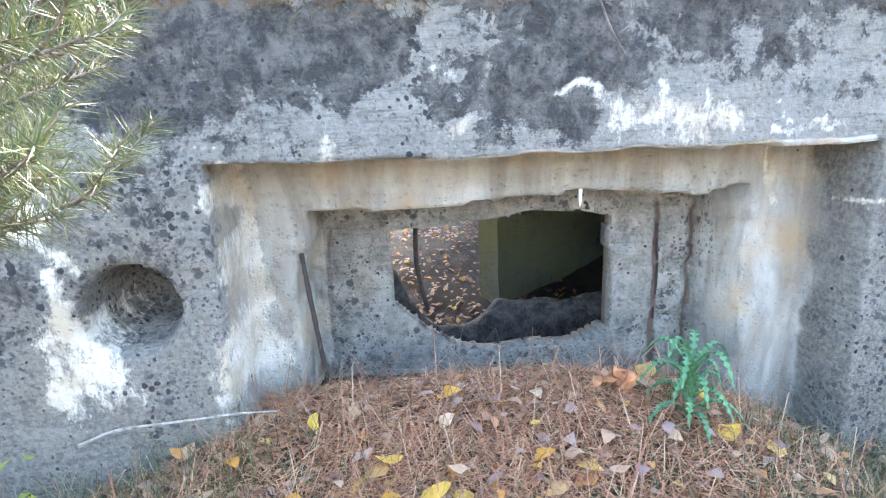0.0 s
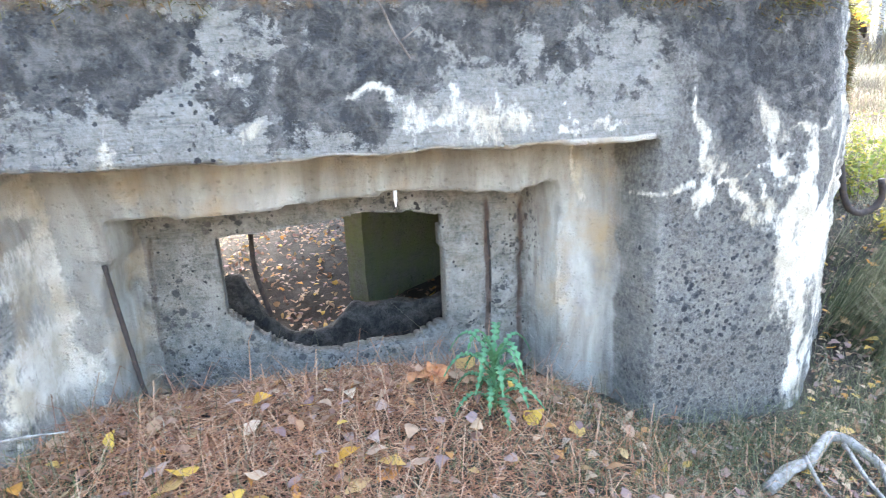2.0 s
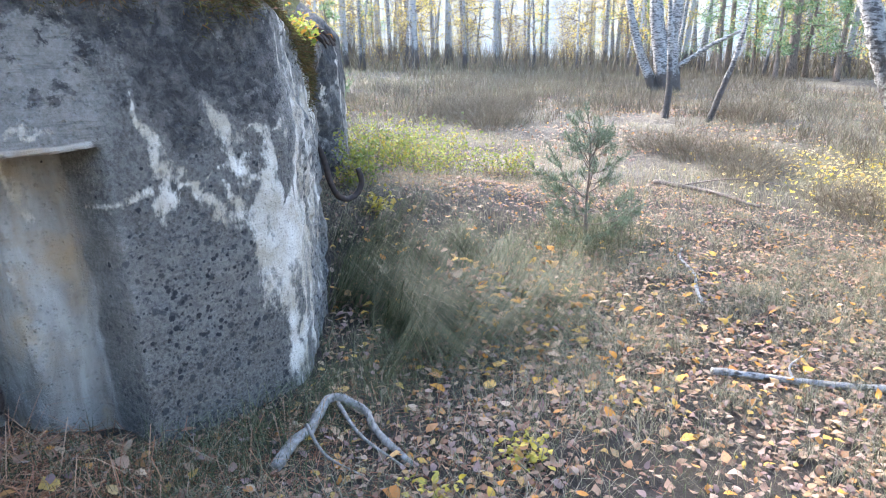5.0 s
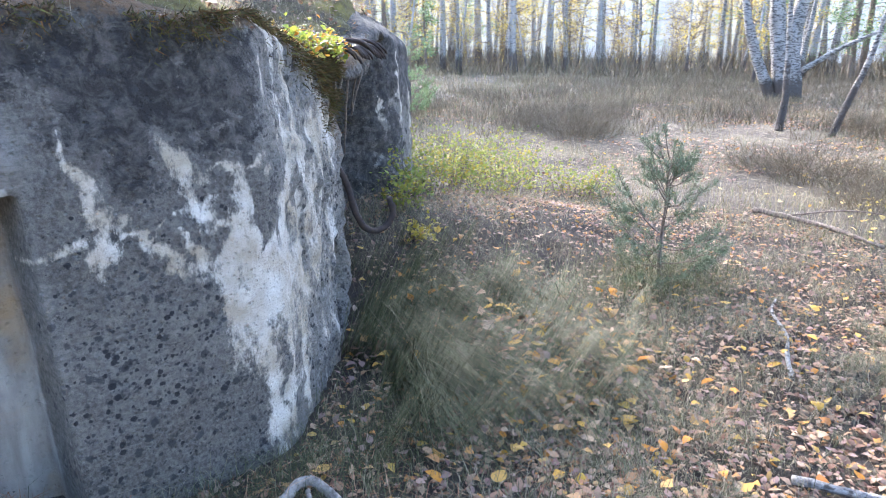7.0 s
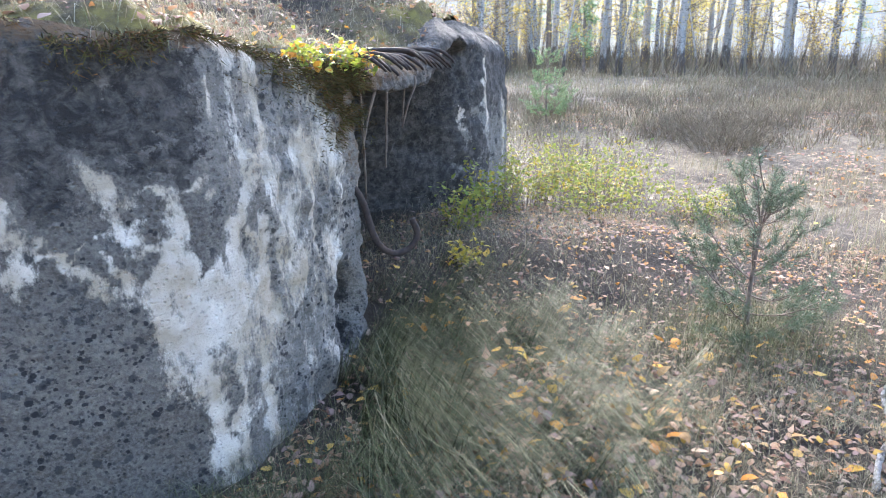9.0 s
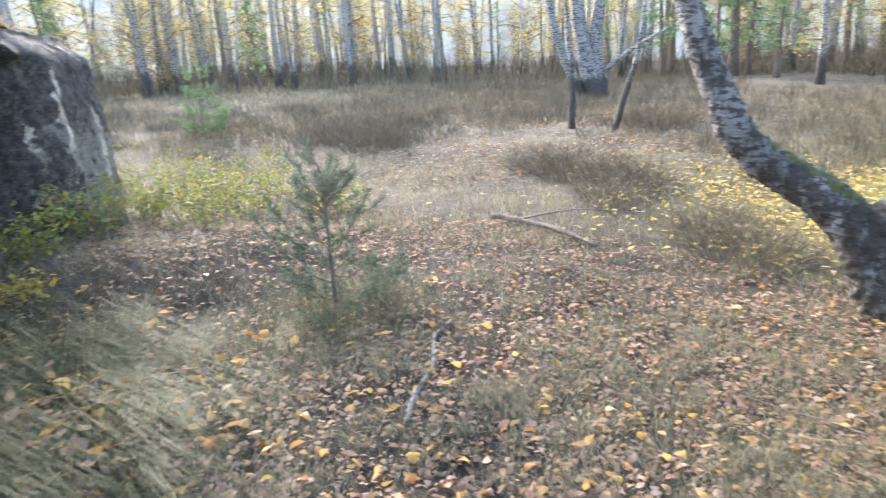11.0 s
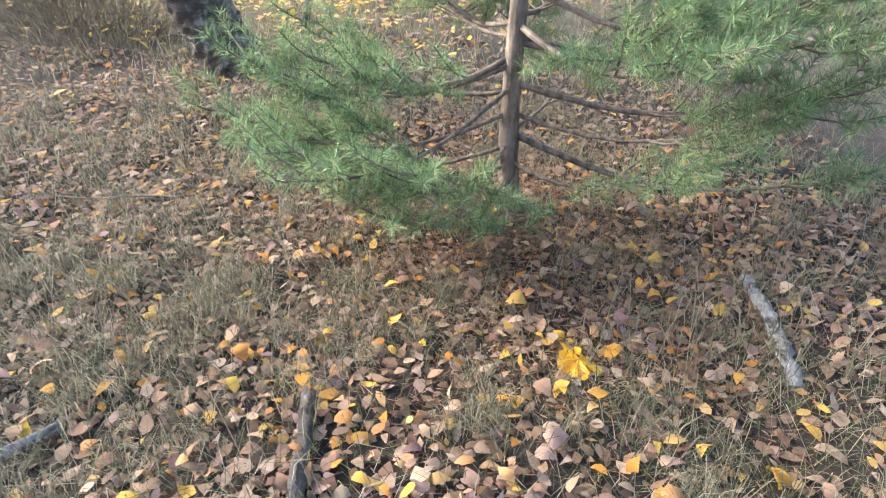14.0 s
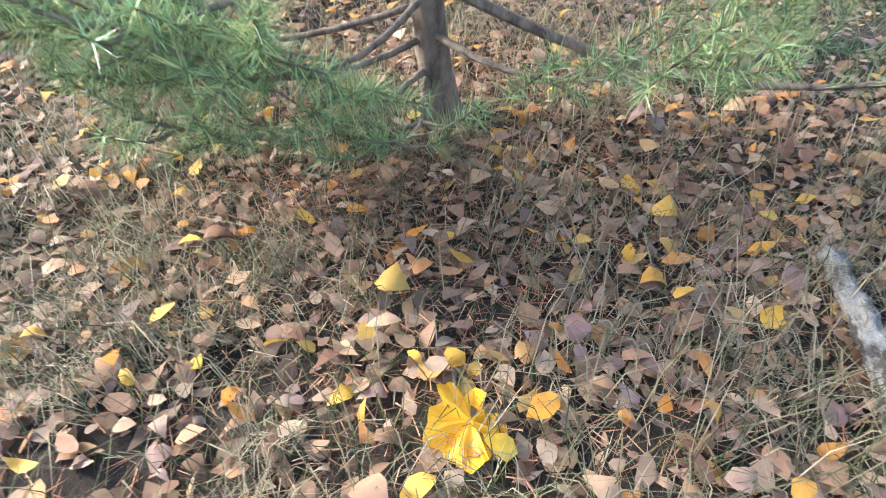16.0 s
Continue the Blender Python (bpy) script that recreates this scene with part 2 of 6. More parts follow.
def plan(s):
    """Plan of the outer wall: straight along x, round a corner, back at a slant, round a second corner. Place and inward normal."""
    s = np.asarray(s, dtype=float)
    a = np.clip((s - CORNER_X) / CORNER_R, 0, TURN_BACK)
    over = np.clip(s - BEND_1, 0, CORNER_2 - BEND_1)
    x = np.minimum(s, CORNER_X) + CORNER_R * np.sin(a) + over * math.cos(TURN_BACK)
    y = FRONT + CORNER_R * (1 - np.cos(a)) + over * math.sin(TURN_BACK)
    b = np.clip((s - CORNER_2) / RADIUS_2, 0, TURN_2)
    last = np.maximum(0, s - CORNER_2 - RADIUS_2 * TURN_2)
    end = TURN_BACK + TURN_2
    x = x + RADIUS_2 * (np.sin(TURN_BACK + b) - math.sin(TURN_BACK)) + last * math.cos(end)
    y = y - RADIUS_2 * (np.cos(TURN_BACK + b) - math.cos(TURN_BACK)) + last * math.sin(end)
    return x, y, -np.sin(a + b), np.cos(a + b)


def box_mask(s, z, s0, s1, z0, z1, wobble, seed):
    """1 inside a rectangle whose edges are chipped."""
    ws, wz = wobble * vnoise(s, z, 5, seed), wobble * vnoise(s, z, 5, seed + 20)
    e = 0.007
    return sm(s0 - e, s0 + e, s + ws) * sm(s1 + e, s1 - e, s + ws) * sm(z0 - e, z0 + e, z + wz) * sm(z1 + e, z1 - e, z + wz)


def stroke(s, z, lines):
    """Soft streaks: (s0, z0, s1, z1, half width)."""
    total = np.zeros_like(s)
    ws, wz = s + 0.05 * vnoise(s, z, 9, 61, 5), z + 0.04 * vnoise(s, z, 9, 62, 5)
    for s0, z0, s1, z1, w in lines:
        ds, dz = s1 - s0, z1 - z0
        t = np.clip(((ws - s0) * ds + (wz - z0) * dz) / (ds * ds + dz * dz), 0, 1)
        d = np.hypot(ws - s0 - t * ds, wz - z0 - t * dz)
        wide = w * (0.45 + 0.95 * t)
        total = np.maximum(total, sm(2.1 * wide, 0.1 * wide, d) * (1 - 0.35 * sm(0.75, 1, t)))
    return total


STEP = 0.018
ss, zz = np.arange(-3.2, 10.4, STEP), np.arange(-0.3, 2.3, STEP)
WS, WZ = np.meshgrid(ss, zz)
depth = 0.33 * box_mask(WS, WZ, 0.06, 2.435, -1, 1.705 - 0.015 * WS, 0.006, 31)
chip = 0.03 * vnoise(WS, WZ, 2.2, 44)
depth += 0.36 * box_mask(WS, WZ, 0.33 - 0.06 * sm(1.35, 1.2, WZ), 2.155, -1, 1.465 + chip, 0.012, 32)
side = np.hypot((WS + 0.255), (WZ - 1.225))
depth = np.maximum(depth, 0.42 * sm(0.158, 0.146, side))
depth += 0.02 * np.exp(-((side - 0.16) / 0.02) ** 2)
# roughness, broken stretches
rough_zone = box_mask(WS, WZ, 0.18, 0.4, -1, 1.32, 0.05, 33) + box_mask(WS, WZ, 1.72, 2.2, -1, 1.4, 0.04, 34) + 0.5 * sm(3.3, 3.7, WS)
depth += 0.006 * vnoise(WS, WZ, 9, 2, 5) + 0.032 * rough_zone * (vnoise(WS, WZ, 11, 12, 5) + 0.3) + 0.018 * vnoise(WS, WZ, 1.3, 5, 3)
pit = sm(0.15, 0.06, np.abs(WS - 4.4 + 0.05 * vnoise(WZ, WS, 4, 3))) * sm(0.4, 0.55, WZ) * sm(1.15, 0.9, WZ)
depth += 0.16 * pit
groove = sm(3.3, 3.7, WS) * sm(4.9, 4.6, WS)
depth += 0.02 * groove * vnoise(WS * 5, WZ * 1.3, 4, 19, 5)
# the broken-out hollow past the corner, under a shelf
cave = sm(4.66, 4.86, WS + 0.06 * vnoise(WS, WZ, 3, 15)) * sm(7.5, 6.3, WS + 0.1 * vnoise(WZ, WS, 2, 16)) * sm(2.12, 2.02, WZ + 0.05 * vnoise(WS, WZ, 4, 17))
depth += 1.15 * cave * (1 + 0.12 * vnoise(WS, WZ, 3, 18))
for s_at in (1.95, 2.13):
    depth += 0.02 * np.exp(-((WS - s_at - 0.02 * vnoise(WZ, WS, 3, 5)) / 0.02) ** 2) * sm(1.35, 1.25, WZ)
px, py, nxn, nyn = plan(WS)
lean = 0.05 * sm(1.5, 2.3, WZ)
VX, VY = px + nxn * (depth + lean), py + nyn * (depth + lean)
top = 2.26 - 0.16 * sm(3.3, 4.3, WS) + 0.42 * sm(5.7, 7.0, WS) + 0.03 * vnoise(WS, WS * 0, 2.5, 8)
VZ = -0.3 + (WZ + 0.3) * (top + 0.3) / 2.6
edge = (0.06 + 0.2 * sm(6.3, 7, WS)) * sm(top - 0.1 - 0.25 * sm(6.3, 7, WS), top, VZ) ** 2
VX, VY = VX + nxn * edge, VY + nyn * edge
# the embrasure's ragged hole
floor_line = 0.6 + 0.27 * np.clip((1.16 - WS) / 0.52, 0, 1) ** 2 + 0.07 * sm(1.45, 1.75, WS) + 0.015 * vnoise(WS, WZ, 6, 71)
roof_line = 1.255 + 0.05 * np.exp(-((WS - 1.35) / 0.25) ** 2) + 0.012 * vnoise(WS, WZ, 7, 72)
rise = 0.5 * STEP * (top + 0.3) / 2.6
span = (WS > 0.6) & (WS < 1.8)
VZ = np.where(span & (np.abs(VZ - floor_line) <= rise), floor_line, VZ)
VZ = np.where(span & (np.abs(VZ - roof_line) <= rise), roof_line, VZ)
hole = (WS > 0.64 + 0.012 * vnoise(WZ, WS, 9, 73)) & (WS < 1.7 + 0.03 * vnoise(WZ, WS, 6, 74)) & (VZ > floor_line - 1e-6) & (VZ < roof_line - 1e-6)
n0, n1 = WS.shape
idx = np.arange(n0 * n1).reshape(n0, n1)
quads = np.stack([idx[:-1, :-1], idx[:-1, 1:], idx[1:, 1:], idx[1:, :-1]], -1)
open_quad = hole[:-1, :-1]
keep = quads[~open_quad]
front = np.stack([VX, VY, VZ], -1).reshape(-1, 3)
# back sheet, closing the wall's thickness
back = front.copy()
thick = 0.1
back_y = np.maximum(FRONT + 0.7 + thick, 0)
flat = (WS < 3.0).ravel()
back[:, 0] += np.where(flat, 0, nxn.ravel() * 1.6)
back[:, 1] = np.where(flat, back_y, back[:, 1] + nyn.ravel() * 1.6)
total = len(front)
behind = keep[WS.ravel()[keep[:, 0]] < 3.05]
faces = [keep, behind[:, ::-1] + total]
# rims where the sheet ends
half = np.zeros((n0 + 1, n1 + 1), bool)
half[1:-1, 1:-1] = ~open_quad
cells = half[:n0 + 1, :n1 + 1]
jj, ii = np.nonzero(~cells[:-1, 1:-1] != ~cells[1:, 1:-1])       # between rows
rim_a = np.stack([idx[jj, ii], idx[jj, ii + 1], idx[jj, ii + 1] + total, idx[jj, ii] + total], -1)
jj, ii = np.nonzero(cells[1:-1, :-1] != cells[1:-1, 1:])
rim_b = np.stack([idx[jj, ii], idx[jj + 1, ii], idx[jj + 1, ii] + total, idx[jj, ii] + total], -1)
me = mesh_np("wall_front", np.concatenate([front, back]), np.concatenate(faces + [rim_a, rim_b]))
niche = box_mask(WS, WZ, 0.055, 2.425, -1, 1.7, 0.004, 31)
reveal = sm(2.405, 2.425, WS) * sm(2.462, 2.445, WS) * sm(1.7, 1.68, WZ)
inner = box_mask(WS, WZ, 0.33, 2.155, -1, 1.465, 0.012, 32)
FRONT_LIME = [(1.25, 1.87, 1.44, 1.85, .022), (1.48, 1.85, 1.5, 1.73, .05), (1.62, 1.87, 1.63, 1.74, .06), (1.55, 1.78, 1.72, 1.77, .07), (1.7, 1.79, 1.88, 1.74, .045), (1.94, 1.71, 2.31, 1.72, .012), (2.05, 1.8, 2.15, 1.74, .012), (2.13, 1.74, 2.3, 1.72, .012), (.44, 1.79, .44, 1.71, .014), (.93, 1.83, .9, 1.7, .016), (.02, 1.75, .08, 1.73, .015), (.73, 1.92, .89, 1.94, .006)]
HOLE_LIME = [(-.48, 1.6, -.48, 1.45, .025), (-.65, 1.52, -.48, 1.46, .025), (-.48, 1.45, -.37, 1.36, .03), (-.46, 1.33, -.49, 1.05, .06), (-.48, 1.15, -.38, .9, .08), (-.52, 1.05, -.5, .85, .05), (.08, 1.65, .09, 1.1, .045), (.1, 1.3, .11, .72, .075), (2.25, 1.6, 2.27, 1.4, .025)]
PILLAR_LIME = [(2.59, 1.85, 2.56, 1.73, .006), (2.56, 1.73, 2.68, 1.62, .026), (2.68, 1.64, 2.71, 1.5, .03), (2.66, 1.52, 2.67, 1.34, .03), (2.53, 1.39, 2.6, 1.44, .014), (2.45, 1.41, 2.54, 1.42, .006), (2.71, 1.46, 2.82, 1.44, .008), (2.82, 1.44, 2.97, 1.51, .009), (2.9, 1.77, 3.02, 1.6, .034), (3.01, 1.6, 3.04, 1.44, .034), (3.03, 1.44, 3.16, 1.42, .014), (2.79, 1.42, 2.91, 1.25, .022), (2.92, 1.42, 2.99, 1.22, .026), (3.06, 1.69, 3.21, 1.6, .012), (3.2, 1.62, 3.18, 1.4, .03), (3.24, 1.6, 3.38, 1.63, .014)]
CORNER_LIME = [(3.2, 1.35, 3.22, .85, .1), (3.45, 1.45, 3.44, .9, .09), (3.66, 1.45, 3.66, .85, .06), (3.34, 1.3, 3.34, .95, .08), (3.62, 1.75, 3.6, 1.62, .012), (3.6, 1.64, 3.5, 1.46, .03), (3.5, 1.48, 3.62, 1.32, .02), (3.16, 1.42, 3.1, 1.2, .055), (3.1, 1.24, 3.16, .9, .065), (3.3, 1.25, 3.28, .9, .07), (3.45, 1.4, 3.42, .9, .07), (3.26, .92, 3.28, .3, .055), (3.4, .95, 3.38, .3, .025), (3.56, .85, 3.6, .28, .05), (3.62, 1.4, 3.6, .9, .04), (3.75, 1.5, 3.8, 1.1, .02), (4.0, 1.75, 4.1, 1.1, .02), (4.2, .65, 4.24, .4, .025), (3.42, 2.1, 3.46, 1.9, .02)]
END_LIME = [(4.3, 1.7, 4.4, 1.3, .02), (7.5, 1.95, 7.6, 1.4, .05), (8.2, 1.8, 8.25, .95, .07), (7.6, 2.2, 7.55, 1.9, .045), (7.2, 1.7, 7.25, 1.4, .02)]
lime = np.maximum(np.maximum(0.72 * stroke(WS, VZ, FRONT_LIME), 0.85 * stroke(WS, VZ, HOLE_LIME)), np.maximum(0.8 * stroke(WS, VZ, [(*q[:4], q[4] * 1.25) for q in PILLAR_LIME]), np.maximum(stroke(WS, VZ, CORNER_LIME), 0.75 * stroke(WS, VZ, END_LIME))))
flank = sm(3.35, 3.6, WS + 0.12 * vnoise(WS, VZ, 3, 95)) * sm(4.7, 4.3, WS)
lime = np.maximum(lime * (1 - pit), flank * (0.56 + 0.45 * vnoise(WS * 2.6, VZ * 0.9, 4, 96)) - 0.25 * flank * sm(0.9, 0.5, VZ)) * (1 - 0.8 * inner)
cloud = vnoise(WS, VZ, 1.6, 91)
pillar = sm(2.4, 2.52, WS + 0.04 * vnoise(WS, VZ, 4, 98)) * sm(3.5, 3.25, WS)
line = 1.88 + 0.13 * vnoise(WS, VZ * 0, 2.1, 93) - 0.1 * sm(0.2, -0.5, WS) - 0.14 * np.exp(-((WS - 1.35) / 0.3) ** 2) - 0.2 * sm(2.3, 2.9, WS)
# the cave term paints the hollow's shade into the colour
crust_and_shade = 0.16 + 0.2 * sm(0.1, -0.15, WS) * sm(0.8, 1.3, VZ) + 0.52 * sm(line - 0.12, line + 0.12, VZ + 0.08 * vnoise(WS, VZ, 3.3, 94)) + 0.3 * cloud + 1.3 * cave + 0.4 * sm(5.5, 6.5, WS)
crust_and_shade = crust_and_shade + 0.28 * pillar * sm(1.3, 1.75, VZ) * (1 + vnoise(WS, VZ, 3, 99)) + 0.2 * np.exp(-((WS - 1.25) / 0.25) ** 2) * sm(1.7, 1.85, VZ) + 0.22 * sm(1.2, 1.6, WS) * sm(2.6, 2.4, WS) * sm(1.72, 1.86, VZ)
# the pit term likewise paints shade into the small hole
crust_and_shade = np.where(niche > 0.5, -0.35, crust_and_shade) - lime - 0.25 * flank * sm(2.2, 1.6, VZ) + 1.2 * pit - 0.5 * reveal
# darker pillar and right niche side; brownish stain low on the left wall
dark_tone = np.clip(0.95 * pillar * (1 - 0.35 * sm(0.55, 0.95, VZ) * sm(1.3, 1.0, VZ)) + 0.4 * reveal + 0.5 * sm(0.08, -0.12, WS + 0.06 * vnoise(WS, VZ, 3, 92)) * sm(1.75, 1.2, VZ), 0, 1)
rust_at = lambda s0, w: np.exp(-((WS - s0 - 0.02 * vnoise(VZ, WS, 3, 5)) / w) ** 2) * sm(1.4, 1.25, VZ)
pad = np.zeros(total)
for key, v in (("lime", lime), ("crust_and_shade", crust_and_shade), ("clean", niche - 0.6 * inner), ("dark_tone", dark_tone), ("spots", np.where(niche > 0.5, -0.1 + 0.16 * inner, 0.1 * cloud + 0.16 * flank + 0.2 * pillar * sm(1.7, 1.3, VZ) + 0.1 * sm(0.2, -0.1, WS))),
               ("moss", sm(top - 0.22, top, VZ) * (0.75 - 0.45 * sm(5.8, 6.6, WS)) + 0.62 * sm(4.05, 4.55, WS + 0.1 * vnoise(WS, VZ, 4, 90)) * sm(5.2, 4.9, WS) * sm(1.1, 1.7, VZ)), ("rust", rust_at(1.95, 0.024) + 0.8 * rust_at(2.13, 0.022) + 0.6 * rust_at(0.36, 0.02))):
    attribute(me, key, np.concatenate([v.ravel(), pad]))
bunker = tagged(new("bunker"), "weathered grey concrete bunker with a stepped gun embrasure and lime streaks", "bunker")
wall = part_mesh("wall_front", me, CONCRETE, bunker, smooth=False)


def plain_block(name, lo, hi, parent, label="", step=0.1, wobble=0.02, top_green=0.3, algae=0.0):
    """A cast block with uneven faces."""
    bm = bmesh.new()
    bmesh.ops.create_cube(bm, size=1)
    size = [hi[k] - lo[k] for k in range(3)]
    for v in bm.verts:
        v.co = Vector([lo[k] + (v.co[k] + 0.5) * size[k] for k in range(3)])
    cuts = min(24, int(max(size) / step))
    bmesh.ops.subdivide_edges(bm, edges=bm.edges[:], cuts=cuts, use_grid_fill=True)
    for v in bm.verts:
        v.co += wobble * noise.noise_vector(v.co * 1.7) + 0.4 * wobble * noise.noise_vector(v.co * 7)
    ob = part(name, bm, CONCRETE, parent, label)
    n = len(ob.data.vertices)
    zs = np.array([v.co.z for v in ob.data.vertices])
    attribute(ob.data, "crust_and_shade", np.full(n, 0.3))
    attribute(ob.data, "algae", np.full(n, algae))
    attribute(ob.data, "moss", top_green * sm(hi[2] - 0.3, hi[2], zs))
    return ob


# rooms behind the embrasure: right chamber wall, roof slab, rear pieces
inner = plain_block("inner_wall", (0, 0, -0.35), (2.6, 0.22, 2.1), bunker, "green-stained inner wall", algae=0.9)
inner.matrix_basis = pose(1.5, 4.4, 0, 0, 0, 34)
# unseen roof slab, drawn out leftwards to keep light off the hollow
plain_block("roof_slab", (0.62, 3.04, 1.72), (4.3, 5.4, 2.2), bunker)
plain_block("side_wall", (-3.3, 2.75, -0.4), (0.2, 5.5, 2.2), bunker)
plain_block("end_wall", (2.9, 3.04, -0.4), (3.5, 5.0, 2.0), bunker)
plain_block("rear_wall", (1.87, 9.3, -0.6), (5.5, 9.9, 3.0), bunker, "dark rear wall of the ruined chamber")


def broken_sill():
    """The thick lower lip of the embrasure, broken out like a bowl."""
    x, u = np.meshgrid(np.linspace(-0.2, 2.6, 110), np.linspace(0, 1, 16))
    d = x - 1.02
    lip = 0.42 + np.where(d < 0, 4.5, 0.9) * np.maximum(0, np.abs(d) - 0.05) ** 2
    lip = np.minimum(lip, 0.84 - 0.28 * sm(1.0, 1.4, x)) + 0.1 * np.exp(-((x - 1.3) / 0.1) ** 2) + 0.02 * vnoise(x * 2, u * 3, 5, 302)
    y = 3.38 + 0.4 * sm(0.45, 0.9, u) + 0.02 * vnoise(x, u, 6, 301)
    z = -0.4 + (lip + 0.4) * sm(0, 0.5, u) - 0.5 * sm(0.55, 1, u)
    k = np.arange(x.size).reshape(x.shape)
    me = mesh_np("broken_sill", np.stack([x, y, z], -1), np.stack([k[:-1, :-1], k[:-1, 1:], k[1:, 1:], k[1:, :-1]], -1).reshape(-1, 4))
    # whole lip set to black: stands for the shade inside the embrasure
    attribute(me, "crust_and_shade", np.full(x.size, 1.8))
    part_mesh("broken_sill", me, CONCRETE, bunker, "broken lower lip of the embrasure, painted black as shade")


broken_sill()

# earth cover on the bunker's roof
hx, hy = np.meshgrid(np.arange(-3.2, 7.5, 0.06), np.arange(1.95, 9.0, 0.06))
d1 = hy - FRONT
d2 = -(hx - 3.46) * math.sin(TURN_BACK) + (hy - 2.117) * math.cos(TURN_BACK)
d3 = 6.9 - hx
dist = np.minimum(np.minimum(d1, d2), d3)
along = np.where(d1 < d2, hx, BEND_1 + (hx - 3.46) * math.cos(TURN_BACK) + (hy - 2.117) * math.sin(TURN_BACK))
rim = 2.26 - 0.16 * sm(3.3, 4.3, along) + 0.42 * sm(5.7, 7.0, along)
hz = rim - 0.02 + 0.07 * sm(0.05, 0.25, dist) + 0.55 * sm(0.1, 2.0, dist) * sm(-3, 1.5, hx) + 0.09 * vnoise(hx, hy, 2.6, 51) * sm(0.05, 0.4, dist) + 0.05 * vnoise(hx, hy, 6, 52) * sm(0.05, 0.3, dist)
hz = hz - (0.1 + 0.22 * sm(6.2, 7, along)) * sm(0.45, 0.08, dist)
hz = hz - 1.6 * sm(6.2, 9.0, hy)
use = (dist > 0.09 + 0.2 * sm(6.2, 7, along)) & ~((hx < 1.35) & (hy > 2.95))
n0, n1 = hx.shape
idx = np.arange(n0 * n1).reshape(n0, n1)
quads = np.stack([idx[:-1, :-1], idx[:-1, 1:], idx[1:, 1:], idx[1:, :-1]], -1)
ok = use[:-1, :-1] & use[:-1, 1:] & use[1:, 1:] & use[1:, :-1]
me = mesh_np("earth_cover", np.stack([hx, hy, hz], -1), quads[ok])
attribute(me, "mossy", 0.8 * sm(1.2, 0.2, dist).ravel())
attribute(me, "heath", np.full(n0 * n1, 0.3))
earth_cover = part_mesh("earth_cover", me, SOIL, bunker, "mossy earth cover with leaves", True)


